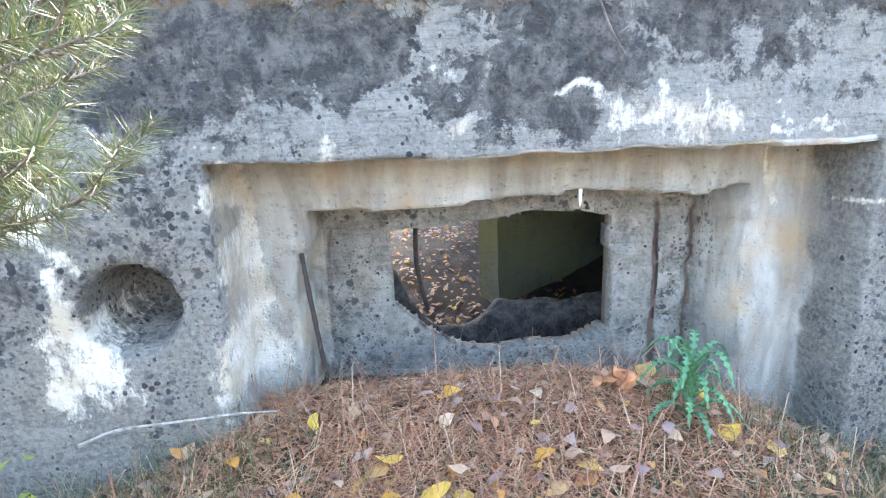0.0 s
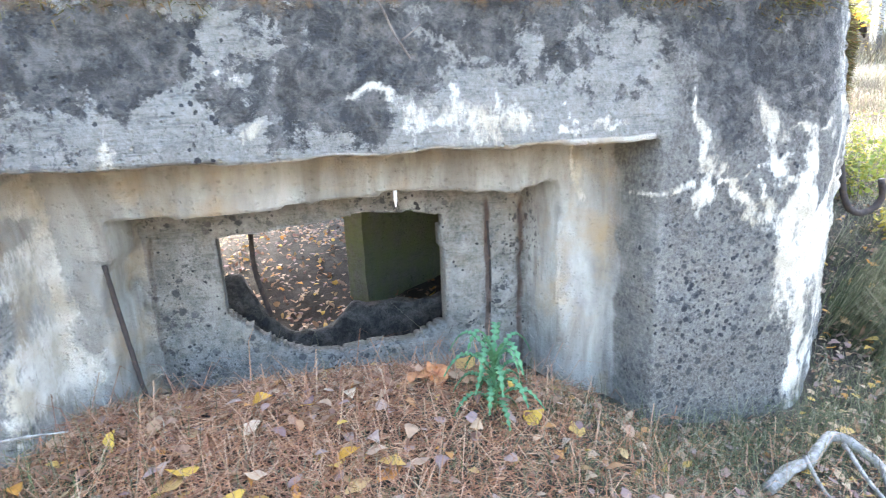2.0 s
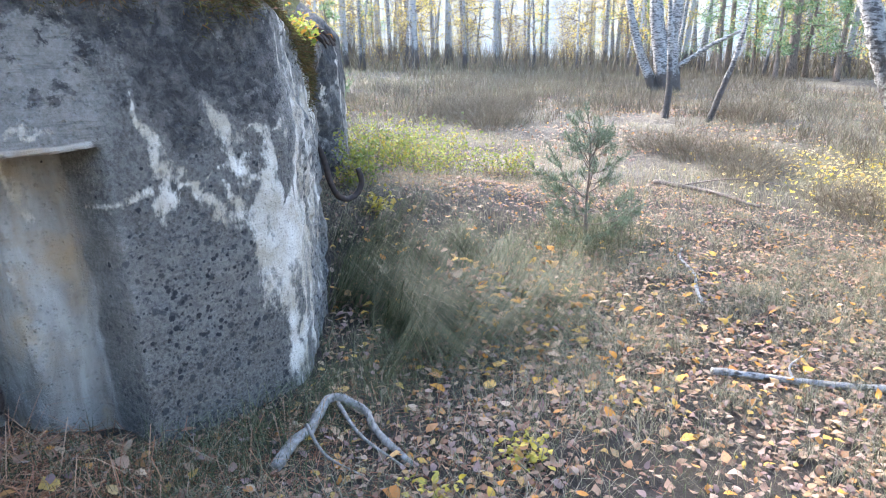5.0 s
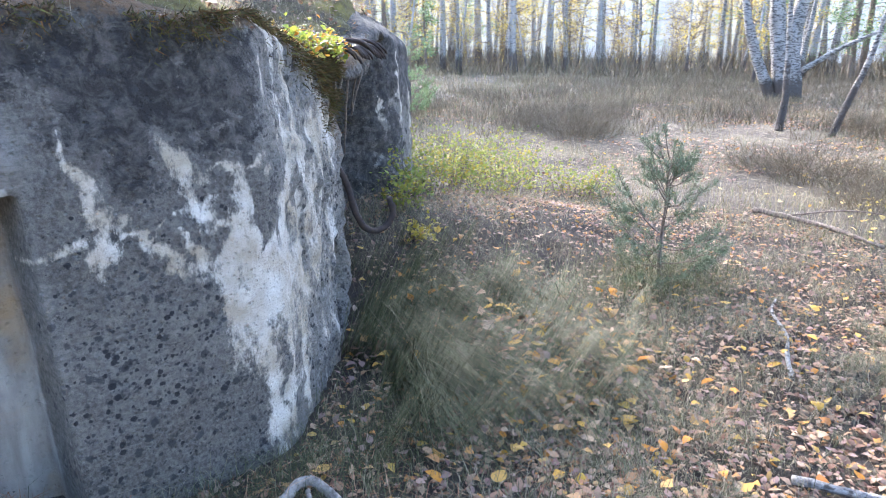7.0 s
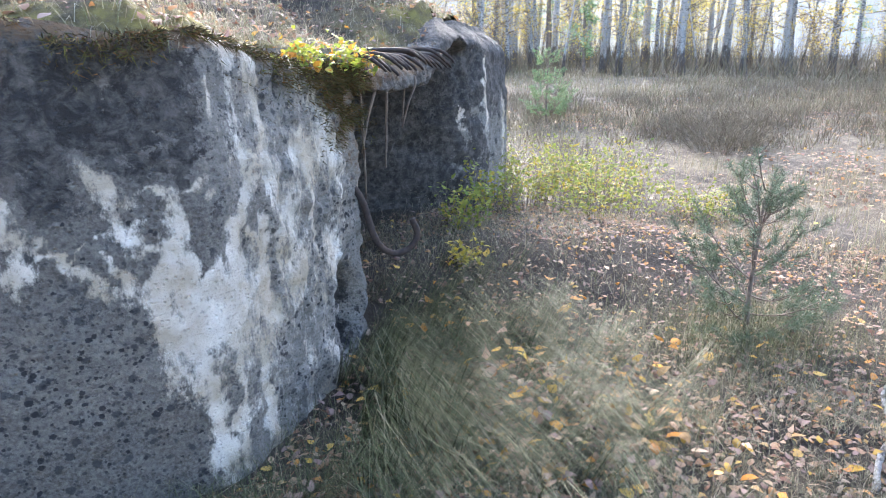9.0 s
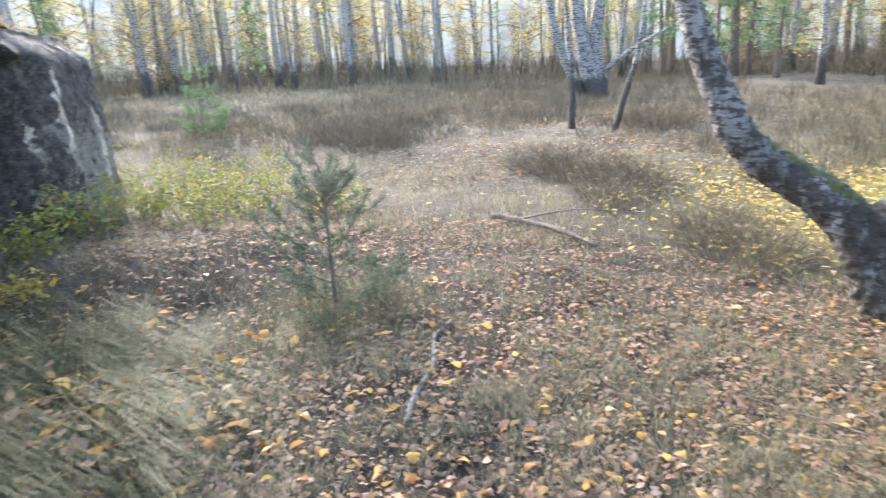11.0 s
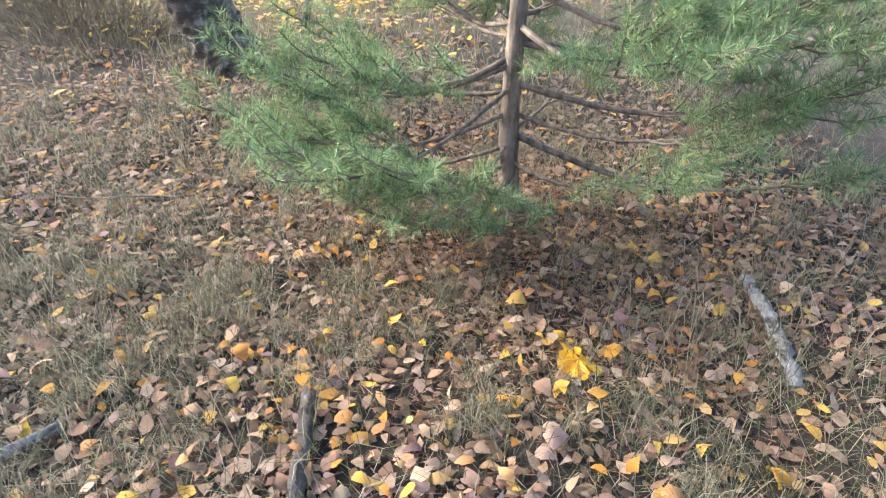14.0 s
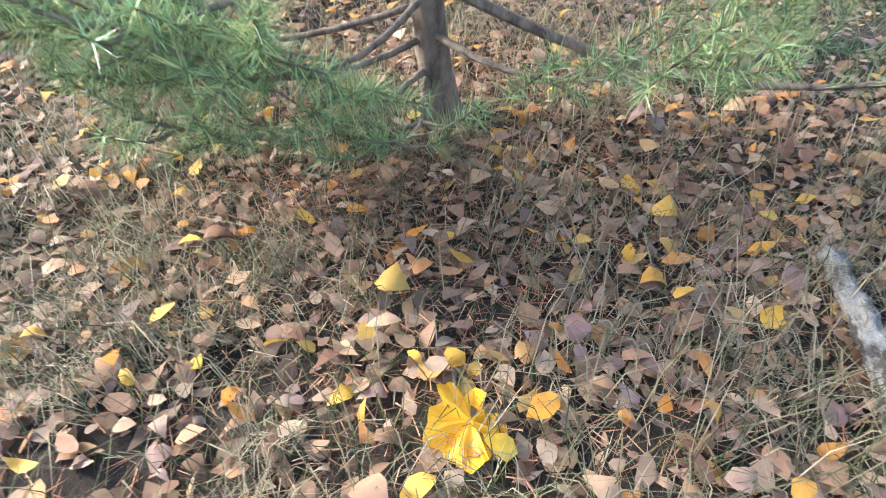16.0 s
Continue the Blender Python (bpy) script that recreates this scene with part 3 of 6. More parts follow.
# ---- plant and branch tools ----
class Heap:
    """Gathers triangles of many pieces into one mesh."""

    def __init__(self):
        self.v, self.f, self.n = [], [], 0

    def add(self, verts, tris):
        verts, tris = np.asarray(verts, dtype=float).reshape(-1, 3), np.asarray(tris, dtype=np.int64)
        self.v.append(verts), self.f.append(tris + self.n)
        self.n += len(verts)
        return self

    def tube(self, points, radii, k=7, rough=0.0, cap=True):
        p = np.asarray(points, dtype=float)
        r = np.broadcast_to(np.asarray(radii, dtype=float), (len(p),))
        d = np.gradient(p, axis=0)
        d /= np.linalg.norm(d, axis=1, keepdims=True) + 1e-9
        u = np.zeros_like(d)
        v = np.cross(d[0], (1.0, 0.1, 0) if abs(d[0, 2]) > 0.8 else (0, 0, 1.0))
        for i in range(len(p)):
            v = v - d[i] * (v @ d[i])
            v = v / np.linalg.norm(v)
            u[i] = v
        w = np.cross(d, u)
        a = np.arange(k) / k * 2 * math.pi
        rr = r[:, None] * (1 + (rough * rng.normal(size=(len(p), k)) if rough else 0))
        ring = p[:, None] + rr[..., None] * (np.cos(a)[None, :, None] * u[:, None] + np.sin(a)[None, :, None] * w[:, None])
        i, j = np.meshgrid(np.arange(len(p) - 1), np.arange(k), indexing="ij")
        A, B, C, D = i * k + j, i * k + (j + 1) % k, (i + 1) * k + (j + 1) % k, (i + 1) * k + j
        tris = np.concatenate([np.stack([A, B, C], -1).reshape(-1, 3), np.stack([A, C, D], -1).reshape(-1, 3)])
        verts = ring.reshape(-1, 3)
        if cap:
            verts = np.concatenate([verts, p[:1], p[-1:]])
            q, m = len(p) * k, np.arange(k)
            tris = np.concatenate([tris, np.stack([np.full(k, q), (m + 1) % k, m], -1), np.stack([np.full(k, q + 1), q - k + m, q - k + (m + 1) % k], -1)])
        return self.add(verts, tris)

    def blades(self, base, heading, length, lean, width, bend=0.6):
        """Grass blades: base (n, 3), heading and lean in radians."""
        n = len(base)
        h = np.stack([np.cos(heading), np.sin(heading), np.zeros(n)], -1)
        side = np.stack([-np.sin(heading), np.cos(heading), np.zeros(n)], -1) * (width / 2)[:, None]
        def at(t, e):
            return base + (length * t * np.sin(e))[:, None] * h + np.array([0, 0, 1.0]) * (length * t * np.cos(e))[:, None]
        mid, tip = at(0.55, lean * 0.6), at(1.0, np.minimum(lean * (1 + bend), 1.75))
        v = np.stack([base - side, base + side, mid - side * 0.8, mid + side * 0.8, tip], 1)
        o = (np.arange(n) * 5)[:, None, None]
        return self.add(v, (np.array([[0, 1, 3], [0, 3, 2], [2, 3, 4]])[None] + o).reshape(-1, 3))

    def slivers(self, base, way, length, width):
        """Needles and thin twigs: one slim triangle each."""
        n = len(base)
        s = np.cross(way, rng.normal(size=(n, 3)))
        s *= (width / 2 / (np.linalg.norm(s, axis=1) + 1e-9))[:, None]
        v = np.stack([base - s, base + s, base + way * length[:, None]], 1)
        return self.add(v, np.arange(n * 3).reshape(-1, 3))

    def leaves(self, centre, size, normal_tilt, aspect=0.82, curl=0.25):
        """Small ovate leaves with a folded midrib: eight corners each."""
        n = len(centre)
        yaw, tilt, roll = rng.uniform(0, 6.28, n), normal_tilt, rng.uniform(-1, 1, n) * normal_tilt
        outline = np.array([[0, -.55, 0], [.3, -.36, 1], [.44, -.08, 1], [.27, .28, 1], [0, .6, 0], [-.27, .28, 1], [-.44, -.08, 1], [-.3, -.36, 1]])
        fold = curl * (0.4 + rng.random(n))
        L = np.zeros((n, 8, 3))
        L[..., 0] = outline[:, 0] * aspect * (0.7 + 0.5 * rng.random((n, 1)))
        L[..., 1] = outline[:, 1]
        L[..., 2] = np.abs(outline[:, 0]) * fold[:, None] * 1.6 + (outline[:, 1] ** 2) * (rng.normal(size=(n, 1)) * 0.5)
        L[..., :2] *= 1 + 0.13 * rng.normal(size=(n, 8, 1))
        L *= size[:, None, None]
        c, s = np.cos(tilt)[:, None], np.sin(tilt)[:, None]
        y, z = L[..., 1] * c - L[..., 2] * s, L[..., 1] * s + L[..., 2] * c
        c, s = np.cos(roll)[:, None], np.sin(roll)[:, None]
        x, z = L[..., 0] * c + z * s, -L[..., 0] * s + z * c
        c, s = np.cos(yaw)[:, None], np.sin(yaw)[:, None]
        V = np.stack([x * c - y * s, x * s + y * c, z], -1) + centre[:, None]
        t = np.array([[0, 1, 7], [1, 2, 7], [2, 6, 7], [2, 3, 6], [3, 5, 6], [3, 4, 5]])
        return self.add(V, (t[None] + (np.arange(n) * 8)[:, None, None]).reshape(-1, 3))

    def mesh(self, name):
        return mesh_np(name, np.concatenate(self.v), np.concatenate(self.f))


def island_colours(name, colours, rough=0.75, by_object=False, through=0.0, vein=True):
    """Each piece takes one of the colours; fine blotches within."""
    m = material(name, rough=rough)
    n = Nodes(m)
    info = n.put("ShaderNodeObjectInfo").outputs["Random"] if by_object else n.put("ShaderNodeNewGeometry").outputs["Random Per Island"]
    ramp = n.put("ShaderNodeValToRGB", Fac=info)
    e = ramp.color_ramp.elements
    while len(e) < len(colours):
        e.new(0.5)
    for k, c in enumerate(colours):
        e[k].position, e[k].color = (k + 0.5) / len(colours), (*c, 1)
    c = n.mix(n.ramp(n.noise(60, 4, 0.7), 0.35, 0.75, 0, 0.55), ramp.outputs[0], n.mix(0.6, ramp.outputs[0], (0.07, 0.04, 0.02)))
    n.colour(c)
    n.b.inputs["Specular IOR Level"].default_value = 0.2
    if through:
        n.b.inputs["Transmission Weight"].default_value = 0.0
        t = n.put("ShaderNodeBsdfTranslucent", Color=c)
        s = n.put("ShaderNodeMixShader", Fac=through)
        out = m.node_tree.nodes["Material Output"]
        n.join(n.b.outputs[0], s.inputs[1]), n.join(t.outputs[0], s.inputs[2]), n.join(s.outputs[0], out.inputs["Surface"])
    return m


LEAF_COLOURS = [(.21, .12, .09), (.29, .16, .1), (.43, .28, .18), (.2, .11, .08), (.52, .37, .23), (.33, .19, .13), (.6, .46, .3), (.42, .26, .17), (.6, .28, .05), (.37, .27, .2), (.66, .44, .08), (.25, .16, .12), (.53, .41, .3), (.3, .2, .18), (.4, .3, .25), (.24, .15, .14), (.36, .26, .23)]
LEAF_COLOURS = [(a * 0.9, b * 0.85, c * 0.83) for a, b, c in LEAF_COLOURS]
LITTER = island_colours("leaf_litter", LEAF_COLOURS, 0.65, through=0.25)
LEAF = island_colours("fallen_leaf", LEAF_COLOURS + [(.66, .45, .05)], 0.6, True, 0.25)
DRY_GRASS = island_colours("dry_grass", [(.3, .25, .16), (.2, .16, .1), (.38, .32, .22), (.15, .17, .075), (.26, .21, .14), (.46, .41, .3), (.13, .155, .065), (.29, .24, .16)], 0.7, through=0.3)
GREEN_GRASS = island_colours("green_grass", [(.035, .055, .02), (.1, .13, .045), (.2, .18, .1), (.028, .04, .016), (.14, .14, .065), (.1, .13, .05), (.36, .32, .2), (.055, .065, .028), (.05, .07, .03)], 0.6, through=0.3)
PINE_LITTER = island_colours("pine_litter", [(.3, .13, .07), (.4, .2, .1), (.22, .1, .06), (.48, .29, .17)], 0.7)
NEEDLES = island_colours("pine_needles", [(.13, .22, .09), (.27, .4, .18), (.08, .15, .06), (.4, .53, .26), (.19, .36, .2), (.46, .45, .19), (.1, .18, .085)], 0.35, through=0.25)
# olive needles darkened in colour so the sunlit bough looks shaded
SHADED_NEEDLES = island_colours("shaded_pine_needles", [(.05, .075, .025), (.085, .11, .04), (.1, .085, .04), (.045, .07, .025), (.11, .125, .05)], 0.5, through=0.15)
GREY_NEEDLES = island_colours("grey_pine_needles", [(.09, .13, .075), (.14, .19, .11), (.06, .09, .05), (.2, .25, .16), (.12, .17, .12)], 0.45, through=0.2)
HEATHER = island_colours("heather", [(.16, .125, .085), (.23, .18, .125), (.12, .1, .065), (.31, .26, .185), (.17, .15, .085)], 0.85)
YELLOW_LEAVES = island_colours("yellow_leaves", [(.24, .28, .06), (.17, .22, .05), (.34, .34, .06), (.13, .19, .045), (.38, .3, .045)], 0.75, through=0.35)
BIRCH_GOLD = island_colours("birch_foliage", [(.6, .45, .1), (.5, .38, .08), (.66, .52, .18), (.42, .36, .1)], 0.55, through=0.4)


def birch_bark(name, dark, pale=1.0):
    m = material(name, rough=0.85)
    n = Nodes(m)
    flat = n.noise(9, 6, 0.65, n.coords((1, 1, 3.2)))
    c = n.mix(n.ramp(n.noise(3, 5), 0.3, 0.7), (.29 * pale, .28 * pale, .26 * pale), (.45 * pale, .435 * pale, .41 * pale))
    c = n.mix(n.ramp(flat, 0.56 - 0.13 * dark, 0.62 - 0.1 * dark, 0, 0.9), c, (.05, .045, .04))
    foot = n.math("ADD", n.value("foot"), n.math("MULTIPLY", n.math("SUBTRACT", n.noise(5, 6, 0.7, n.coords((1, 1, 0.5))), 0.5), 2.2))
    c = n.mix(n.ramp(foot, 0.35, 0.65, 0, 0.93), c, n.mix(n.noise(25, 5), (.035, .03, .026), (.11, .09, .075)))
    c = n.mix(n.ramp(n.math("ADD", n.value("moss"), n.math("MULTIPLY", n.math("SUBTRACT", n.noise(12, 6), 0.5), 1.2)), 0.5, 0.75, 0, 0.9), c, (.1, .12, .02))
    n.colour(c)
    n.bump(n.math("ADD", flat, n.noise(30, 6, 0.7)), 1.0, 0.05)
    return m


BIRCH, OLD_BIRCH = birch_bark("birch_bark", 0.0), birch_bark("old_birch_bark", 0.55)
FRESH_BIRCH = birch_bark("fresh_birch_bark", 0.25, 1.5)


def pine_bark_material():
    m = material("pine_bark", rough=0.9)
    n = Nodes(m)
    f = n.noise(28, 7, 0.7, n.coords((1, 1, 0.4)))
    n.colour(n.mix(n.ramp(f, 0.35, 0.65), (.08, .06, .047), (.26, .205, .16)))
    n.bump(f, 0.9, 0.012)
    return m


PINE_BARK = pine_bark_material()
RUST = material("rusted_iron", (.06, .04, .032), 0.9, 0.3)
nr = Nodes(RUST)
nr.colour(nr.mix(nr.ramp(nr.noise(40, 6, 0.7), 0.35, 0.65), (.03, .026, .025), (.075, .052, .04)))
nr.bump(nr.noise(60, 5), 0.6, 0.004)


def curve_points(points, n):
    """A smooth line (Catmull-Rom) through a few points."""
    p = np.asarray(points, dtype=float)
    p = np.concatenate([2 * p[:1] - p[1:2], p, 2 * p[-1:] - p[-2:-1]])
    out = []
    for t in np.linspace(0, len(p) - 3 - 1e-6, n):
        i = int(t)
        u = t - i
        a, b, c, d = p[i:i + 4]
        out.append(0.5 * (2 * b + (c - a) * u + (2 * a - 5 * b + 4 * c - d) * u * u + (3 * b - a - 3 * c + d) * u ** 3))
    return np.array(out)


# ---- iron and roots on the bunker ----
def bar(name, points, radius, mat, label="", k=8, n=24, parent=bunker):
    h = Heap().tube(curve_points(points, n), radius, k, 0.08)
    return part_mesh(name, h.mesh(name), mat, parent, label, True)


bar("rebar", [(.29, 2.3, 1.28), (.31, 2.3, 1.05), (.345, 2.3, .7)], 0.01, RUST, "rusted reinforcing bar")
bar("rebar", [(1.945, 2.69, 1.2), (1.955, 2.685, .95), (1.95, 2.69, .7)], 0.006, RUST)
bar("rebar", [(.79, 2.95, 1.3), (.78, 2.97, 1.0), (.83, 3.0, .72)], 0.013, RUST)
bar("iron_hook", [(4.16, 2.98, 1.5), (4.25, 2.88, 1.4), (4.31, 2.87, 1.27), (4.35, 2.86, 1.1), (4.41, 2.86, 1.0), (4.5, 2.86, .955), (4.59, 2.85, .98), (4.64, 2.84, 1.06), (4.61, 2.84, 1.17)], 0.021, RUST, "bent rusty iron hook", 9, 40)
for k in range(17):
    s0 = 4.85 + 0.085 * k + 0.02 * rng.normal()
    x0, y0, ax, ay = [float(v) for v in plan(s0)]
    z0 = 2.1 + 0.06 * k / 17 + 0.015 * rng.normal()
    tx, ty = ay, -ax
    reach = 0.16 + 0.05 * rng.random()
    bar("root", [(x0 + ax * .3 + tx * -.1, y0 + ay * .3 + ty * -.1, z0 + .05), (x0 + ax * .05, y0 + ay * .05, z0 + .045), (x0 - ax * .04 + tx * .06, y0 - ay * .04 + ty * .06, z0 - .01), (x0 - ax * .06 + tx * .12, y0 - ay * .06 + ty * .12, z0 - .05)], np.linspace(0.017, 0.009, 14), RUST, "", 7, 14)
for s0, drop, sway in ((4.45, .6, .05), (4.8, .75, .12), (5.05, .45, -.05), (5.2, .6, .08), (5.5, .3, .1), (5.75, .35, -.06)):
    x0, y0, ax, ay = [float(v) for v in plan(s0)]
    bar("hanging_root", [(x0 + ax * .2, y0 + ay * .2, 2.08), (x0 + ax * .06, y0 + ay * .06, 2.0), (x0 + ay * sway + ax * .1, y0 - ax * sway + ay * .1, 2.0 - drop * .5), (x0 + ay * sway * 1.6 + ax * .14, y0 - ax * sway * 1.6 + ay * .14, 2.0 - drop)], np.linspace(0.012, 0.006, 14), PINE_BARK, "", 6, 14)
bar("wall_root", [(1.3, 1.99, 2.24), (1.36, 1.99, 2.15), (1.4, 1.985, 2.06), (1.45, 1.985, 1.98)], 0.004, PINE_BARK, "thin dry root on the wall", 6, 14)
bar("wall_root", [(1.42, 1.985, 2.04), (1.45, 1.98, 2.06), (1.49, 1.985, 2.09)], 0.003, PINE_BARK, "", 6, 10)
LIME = material("lime", (.75, .72, .66), 0.7)
part_mesh("lime_drip", Heap().tube([(1.42, 2.3, 1.47), (1.42, 2.3, 1.43), (1.42, 2.3, 1.40)], [.008, .007, .003], 7).mesh("lime_drip"), LIME, bunker, "white lime drip")


# ---- trees ----
def tree_top(name, label, category="tree", group=""):
    return tagged(new(name), label, category, group)


def stem_mesh(name, points, radii, k, rough, mat, parent, foot_height, moss=0.0, label="", smooth=True):
    h = Heap().tube(points, radii, k, rough)
    me = h.mesh(name)
    v = np.concatenate(h.v)
    attribute(me, "foot", sm(foot_height, foot_height * 0.2, v[:, 2]) if foot_height > 0 else np.full(len(v), -float(foot_height)))
    attribute(me, "moss", np.full(len(v), moss))
    return part_mesh(name, me, mat, parent, label, smooth)


def twig_crown(height, start, spread, leaves, seed, mat_leaf, parent, mat_bark, needle=False):
    """Limbs and a loose crown of many small leaves."""
    r = np.random.default_rng(seed)
    limbs, fol = Heap(), Heap()
    for k in range(16):
        z0 = start + (height - start) * (k / 16) ** 0.9
        az, ln = r.uniform(0, 6.28), spread * (1.1 - 0.75 * k / 16) * r.uniform(0.7, 1.15)
        up = r.uniform(0.2, 0.9) if not needle else r.uniform(-0.1, 0.4)
        t = np.linspace(0, 1, 5)[:, None]
        p = np.array([0, 0, z0]) + t * ln * np.array([math.cos(az), math.sin(az), up]) + np.array([0, 0, -0.25 * ln]) * t ** 2 + r.normal(size=(5, 3)) * 0.05 * t
        limbs.tube(p, np.linspace(0.03, 0.006, 5), 4, 0, False)
        m = leaves // 16
        at = p[r.integers(1, 5, m)] + r.normal(size=(m, 3)) * np.array([0.28, 0.28, 0.24]) * ln * 0.55
        if needle:
            w = r.normal(size=(m, 3))
            w /= np.linalg.norm(w, axis=1, keepdims=True)
            fol.slivers(at, w, r.uniform(0.12, 0.3, m), np.full(m, 0.05))
        else:
            w = r.normal(size=(m, 3))
            fol.slivers(at, w / np.linalg.norm(w, axis=1, keepdims=True), r.uniform(0.06, 0.12, m), np.full(m, 0.07))
    tagged(part_mesh("limbwork", limbs.mesh("limbwork"), mat_bark, parent), kind="stuff")
    tagged(part_mesh("crown", fol.mesh("crown"), mat_leaf, parent), kind="stuff")


def far_birch(seed, height, radius, lean, double=False):
    r = np.random.default_rng(seed)
    tree = tree_top("birch_tree", "slender white-barked birch with sparse yellow leaves", group="birch wood")
    t = np.linspace(0, 1, 14)
    for k in range(2 if double else 1):
        az = r.uniform(0, 6.28)
        p = np.stack([np.cos(az) * lean * height * t ** 1.3 + 0.05 * np.cumsum(r.normal(size=14)) * t + k * 0.35, np.sin(az) * lean * height * t ** 1.3 + 0.05 * np.cumsum(r.normal(size=14)) * t, -0.1 + height * t], -1)
        rad = radius * (1 - 0.8 * t) * (1 + 0.5 * np.exp(-t * 30)) * (0.8 if k else 1)
        stem_mesh("trunk", p, rad, 8, 0.05, BIRCH if seed % 2 else OLD_BIRCH, tree, 1.6)
    twig_crown(height, height * 0.16, height * 0.17, 800, seed, BIRCH_GOLD, tree, PINE_BARK)
    return tree


def far_pine(seed, height, radius):
    tree = tree_top("pine_tree", "dark pine with a bare lower trunk and green needles", group="pine wood")
    t = np.linspace(0, 1, 12)
    stem_mesh("trunk", np.stack([0.1 * np.sin(3 * t + seed), 0.1 * np.cos(2 * t), -0.1 + height * t], -1), radius * (1 - 0.75 * t) * (1 + 0.3 * np.exp(-t * 30)), 8, 0.05, PINE_BARK, tree, 0.3)
    twig_crown(height, height * 0.22, height * 0.2, 1500, seed, NEEDLES, tree, PINE_BARK, True)
    return tree


birches = [far_birch(k, (8.5, 10, 7.5, 11, 9, 8, 9.5)[k], (.13, .19, .09, .21, .12, .07, .16)[k], (.05, .09, .2, .03, .13, .24, .11)[k], k in (1, 4, 6)) for k in range(7)]
pines = [far_pine(k + 40, (7.5, 9.5, 5.5)[k], (.16, .2, .12)[k]) for k in range(3)]
made = []
fr = np.random.default_rng(5)


def plant(model, x, y, turn, size=1.0, first=[]):
    m = Matrix.LocRotScale((x, y, float(ground_z(x, y)) - 0.02), Euler((0, 0, turn)), None)
    if model not in first:
        first.append(model)
        model.matrix_basis = m @ Matrix.Diagonal((size, size, size, 1))
        return model
    ob = copy_thing(model, m)
    ob.scale = (size, size, size)
    return ob


# trees told apart at the edge of the clearing
for k, (x, y) in enumerate([(38, 30.4), (38.2, 32), (36, 43.6), (37, 49), (42, 41), (45, 25.6), (49, 26.8), (31.5, 26.5), (33, 26), (43, 25), (42.3, 1.3), (41, -1.5), (30.5, 10.2), (34.7, 9.7), (28.6, .6), (46, 1.4), (47, -.9), (27.8, 31.3), (30.6, 33.3), (35, 33.6)]):
    plant(birches[k % 7], x, y, k * 1.7, 0.9 + 0.25 * ((k * 7) % 5) / 5)
    made.append((x, y))
count = 0
while count < 430:
    az, r = fr.uniform(-180, 180), fr.uniform(0, 1)
    ahead = -35 < az < 150
    if not ahead and fr.random() < 0.6:
        continue
    edge = 33 + 6 * float(vnoise(az / 18, 0.0, 1, 77)) - (5 if az > 75 else 0)
    if not ahead:
        edge = 16
    r = edge + 34 * r ** 1.2
    x, y = 4 + r * math.sin(radians(az)), r * math.cos(radians(az))
    if min((math.hypot(x - a, y - b) for a, b in made), default=9) < 1.1 or (-5 < x < 8 and 1 < y < 9.5):
        continue
    made.append((x, y))
    count += 1
    pine_share = 0.55 if 75 < az < 150 else 0.12
    model = pines[fr.integers(0, 3)] if fr.random() < pine_share else birches[fr.integers(0, 7)]
    plant(model, x, y, fr.uniform(0, 6.28), fr.uniform(0.8, 1.25))


def thicket_birch(seed, height, stems):
    """A young birch of a few whippy stems with fine bare twigs down to the ground."""
    r = np.random.default_rng(seed)
    tree = tree_top("birch_sapling", "young grey birch with fine bare twigs and few leaves", group="birch thicket")
    twigs, fol = Heap(), Heap()
    for k in range(stems):
        a, t = r.uniform(0, 6.28), np.linspace(0, 1, 9)
        out = r.uniform(.08, .3) * height
        p = np.stack([np.cos(a) * out * t ** 1.5 + .1 * r.normal(), np.sin(a) * out * t ** 1.5 + .1 * r.normal(), -.05 + height * r.uniform(.7, 1) * t], -1) + np.concatenate([r.normal(size=(9, 2)) * .05, np.zeros((9, 1))], 1)
        stem_mesh("stem", p, np.linspace(.035, .008, 9), 5, 0.05, OLD_BIRCH, tree, 1.2)
        for q in range(34):
            u, b = r.uniform(.08, 1), r.uniform(0, 6.28)
            at = np.array([np.interp(u, t, p[:, j]) for j in range(3)])
            ln = height * r.uniform(.08, .22)
            tip = np.array([math.cos(b), math.sin(b), r.uniform(.2, .9)])
            line = at + np.linspace(0, 1, 4)[:, None] * ln * tip + np.array([0, 0, -.3 * ln]) * np.linspace(0, 1, 4)[:, None] ** 2
            twigs.tube(line, np.linspace(.012, .004, 4), 3, 0, False)
            m = 7
            base = line[r.integers(1, 4, m)]
            w = r.normal(size=(m, 3)) + np.array([0, 0, .3])
            twigs.slivers(base, w / np.linalg.norm(w, axis=1, keepdims=True), r.uniform(.15, .45, m), np.full(m, .014))
            w = r.normal(size=(5, 3))
            fol.slivers(base[:5] + w * .12, w / np.linalg.norm(w, axis=1, keepdims=True), r.uniform(.05, .09, 5), np.full(5, .06))
    tagged(part_mesh("twigwork", twigs.mesh("twigwork"), PINE_BARK, tree), kind="stuff")
    tagged(part_mesh("crown", fol.mesh("crown"), BIRCH_GOLD, tree), kind="stuff")
    return tree


thicket = [thicket_birch(70, 5.5, 3), thicket_birch(71, 4.2, 4), thicket_birch(72, 6.5, 2)]
for k in range(150):
    az = fr.uniform(-35, 140)
    r = 34 + 5 * float(vnoise(az / 18, 0.0, 1, 77)) + 26 * fr.random() ** 0.8
    plant(thicket[k % 3], 4 + r * math.sin(radians(az)), r * math.cos(radians(az)), fr.uniform(0, 6.28), fr.uniform(.8, 1.4))


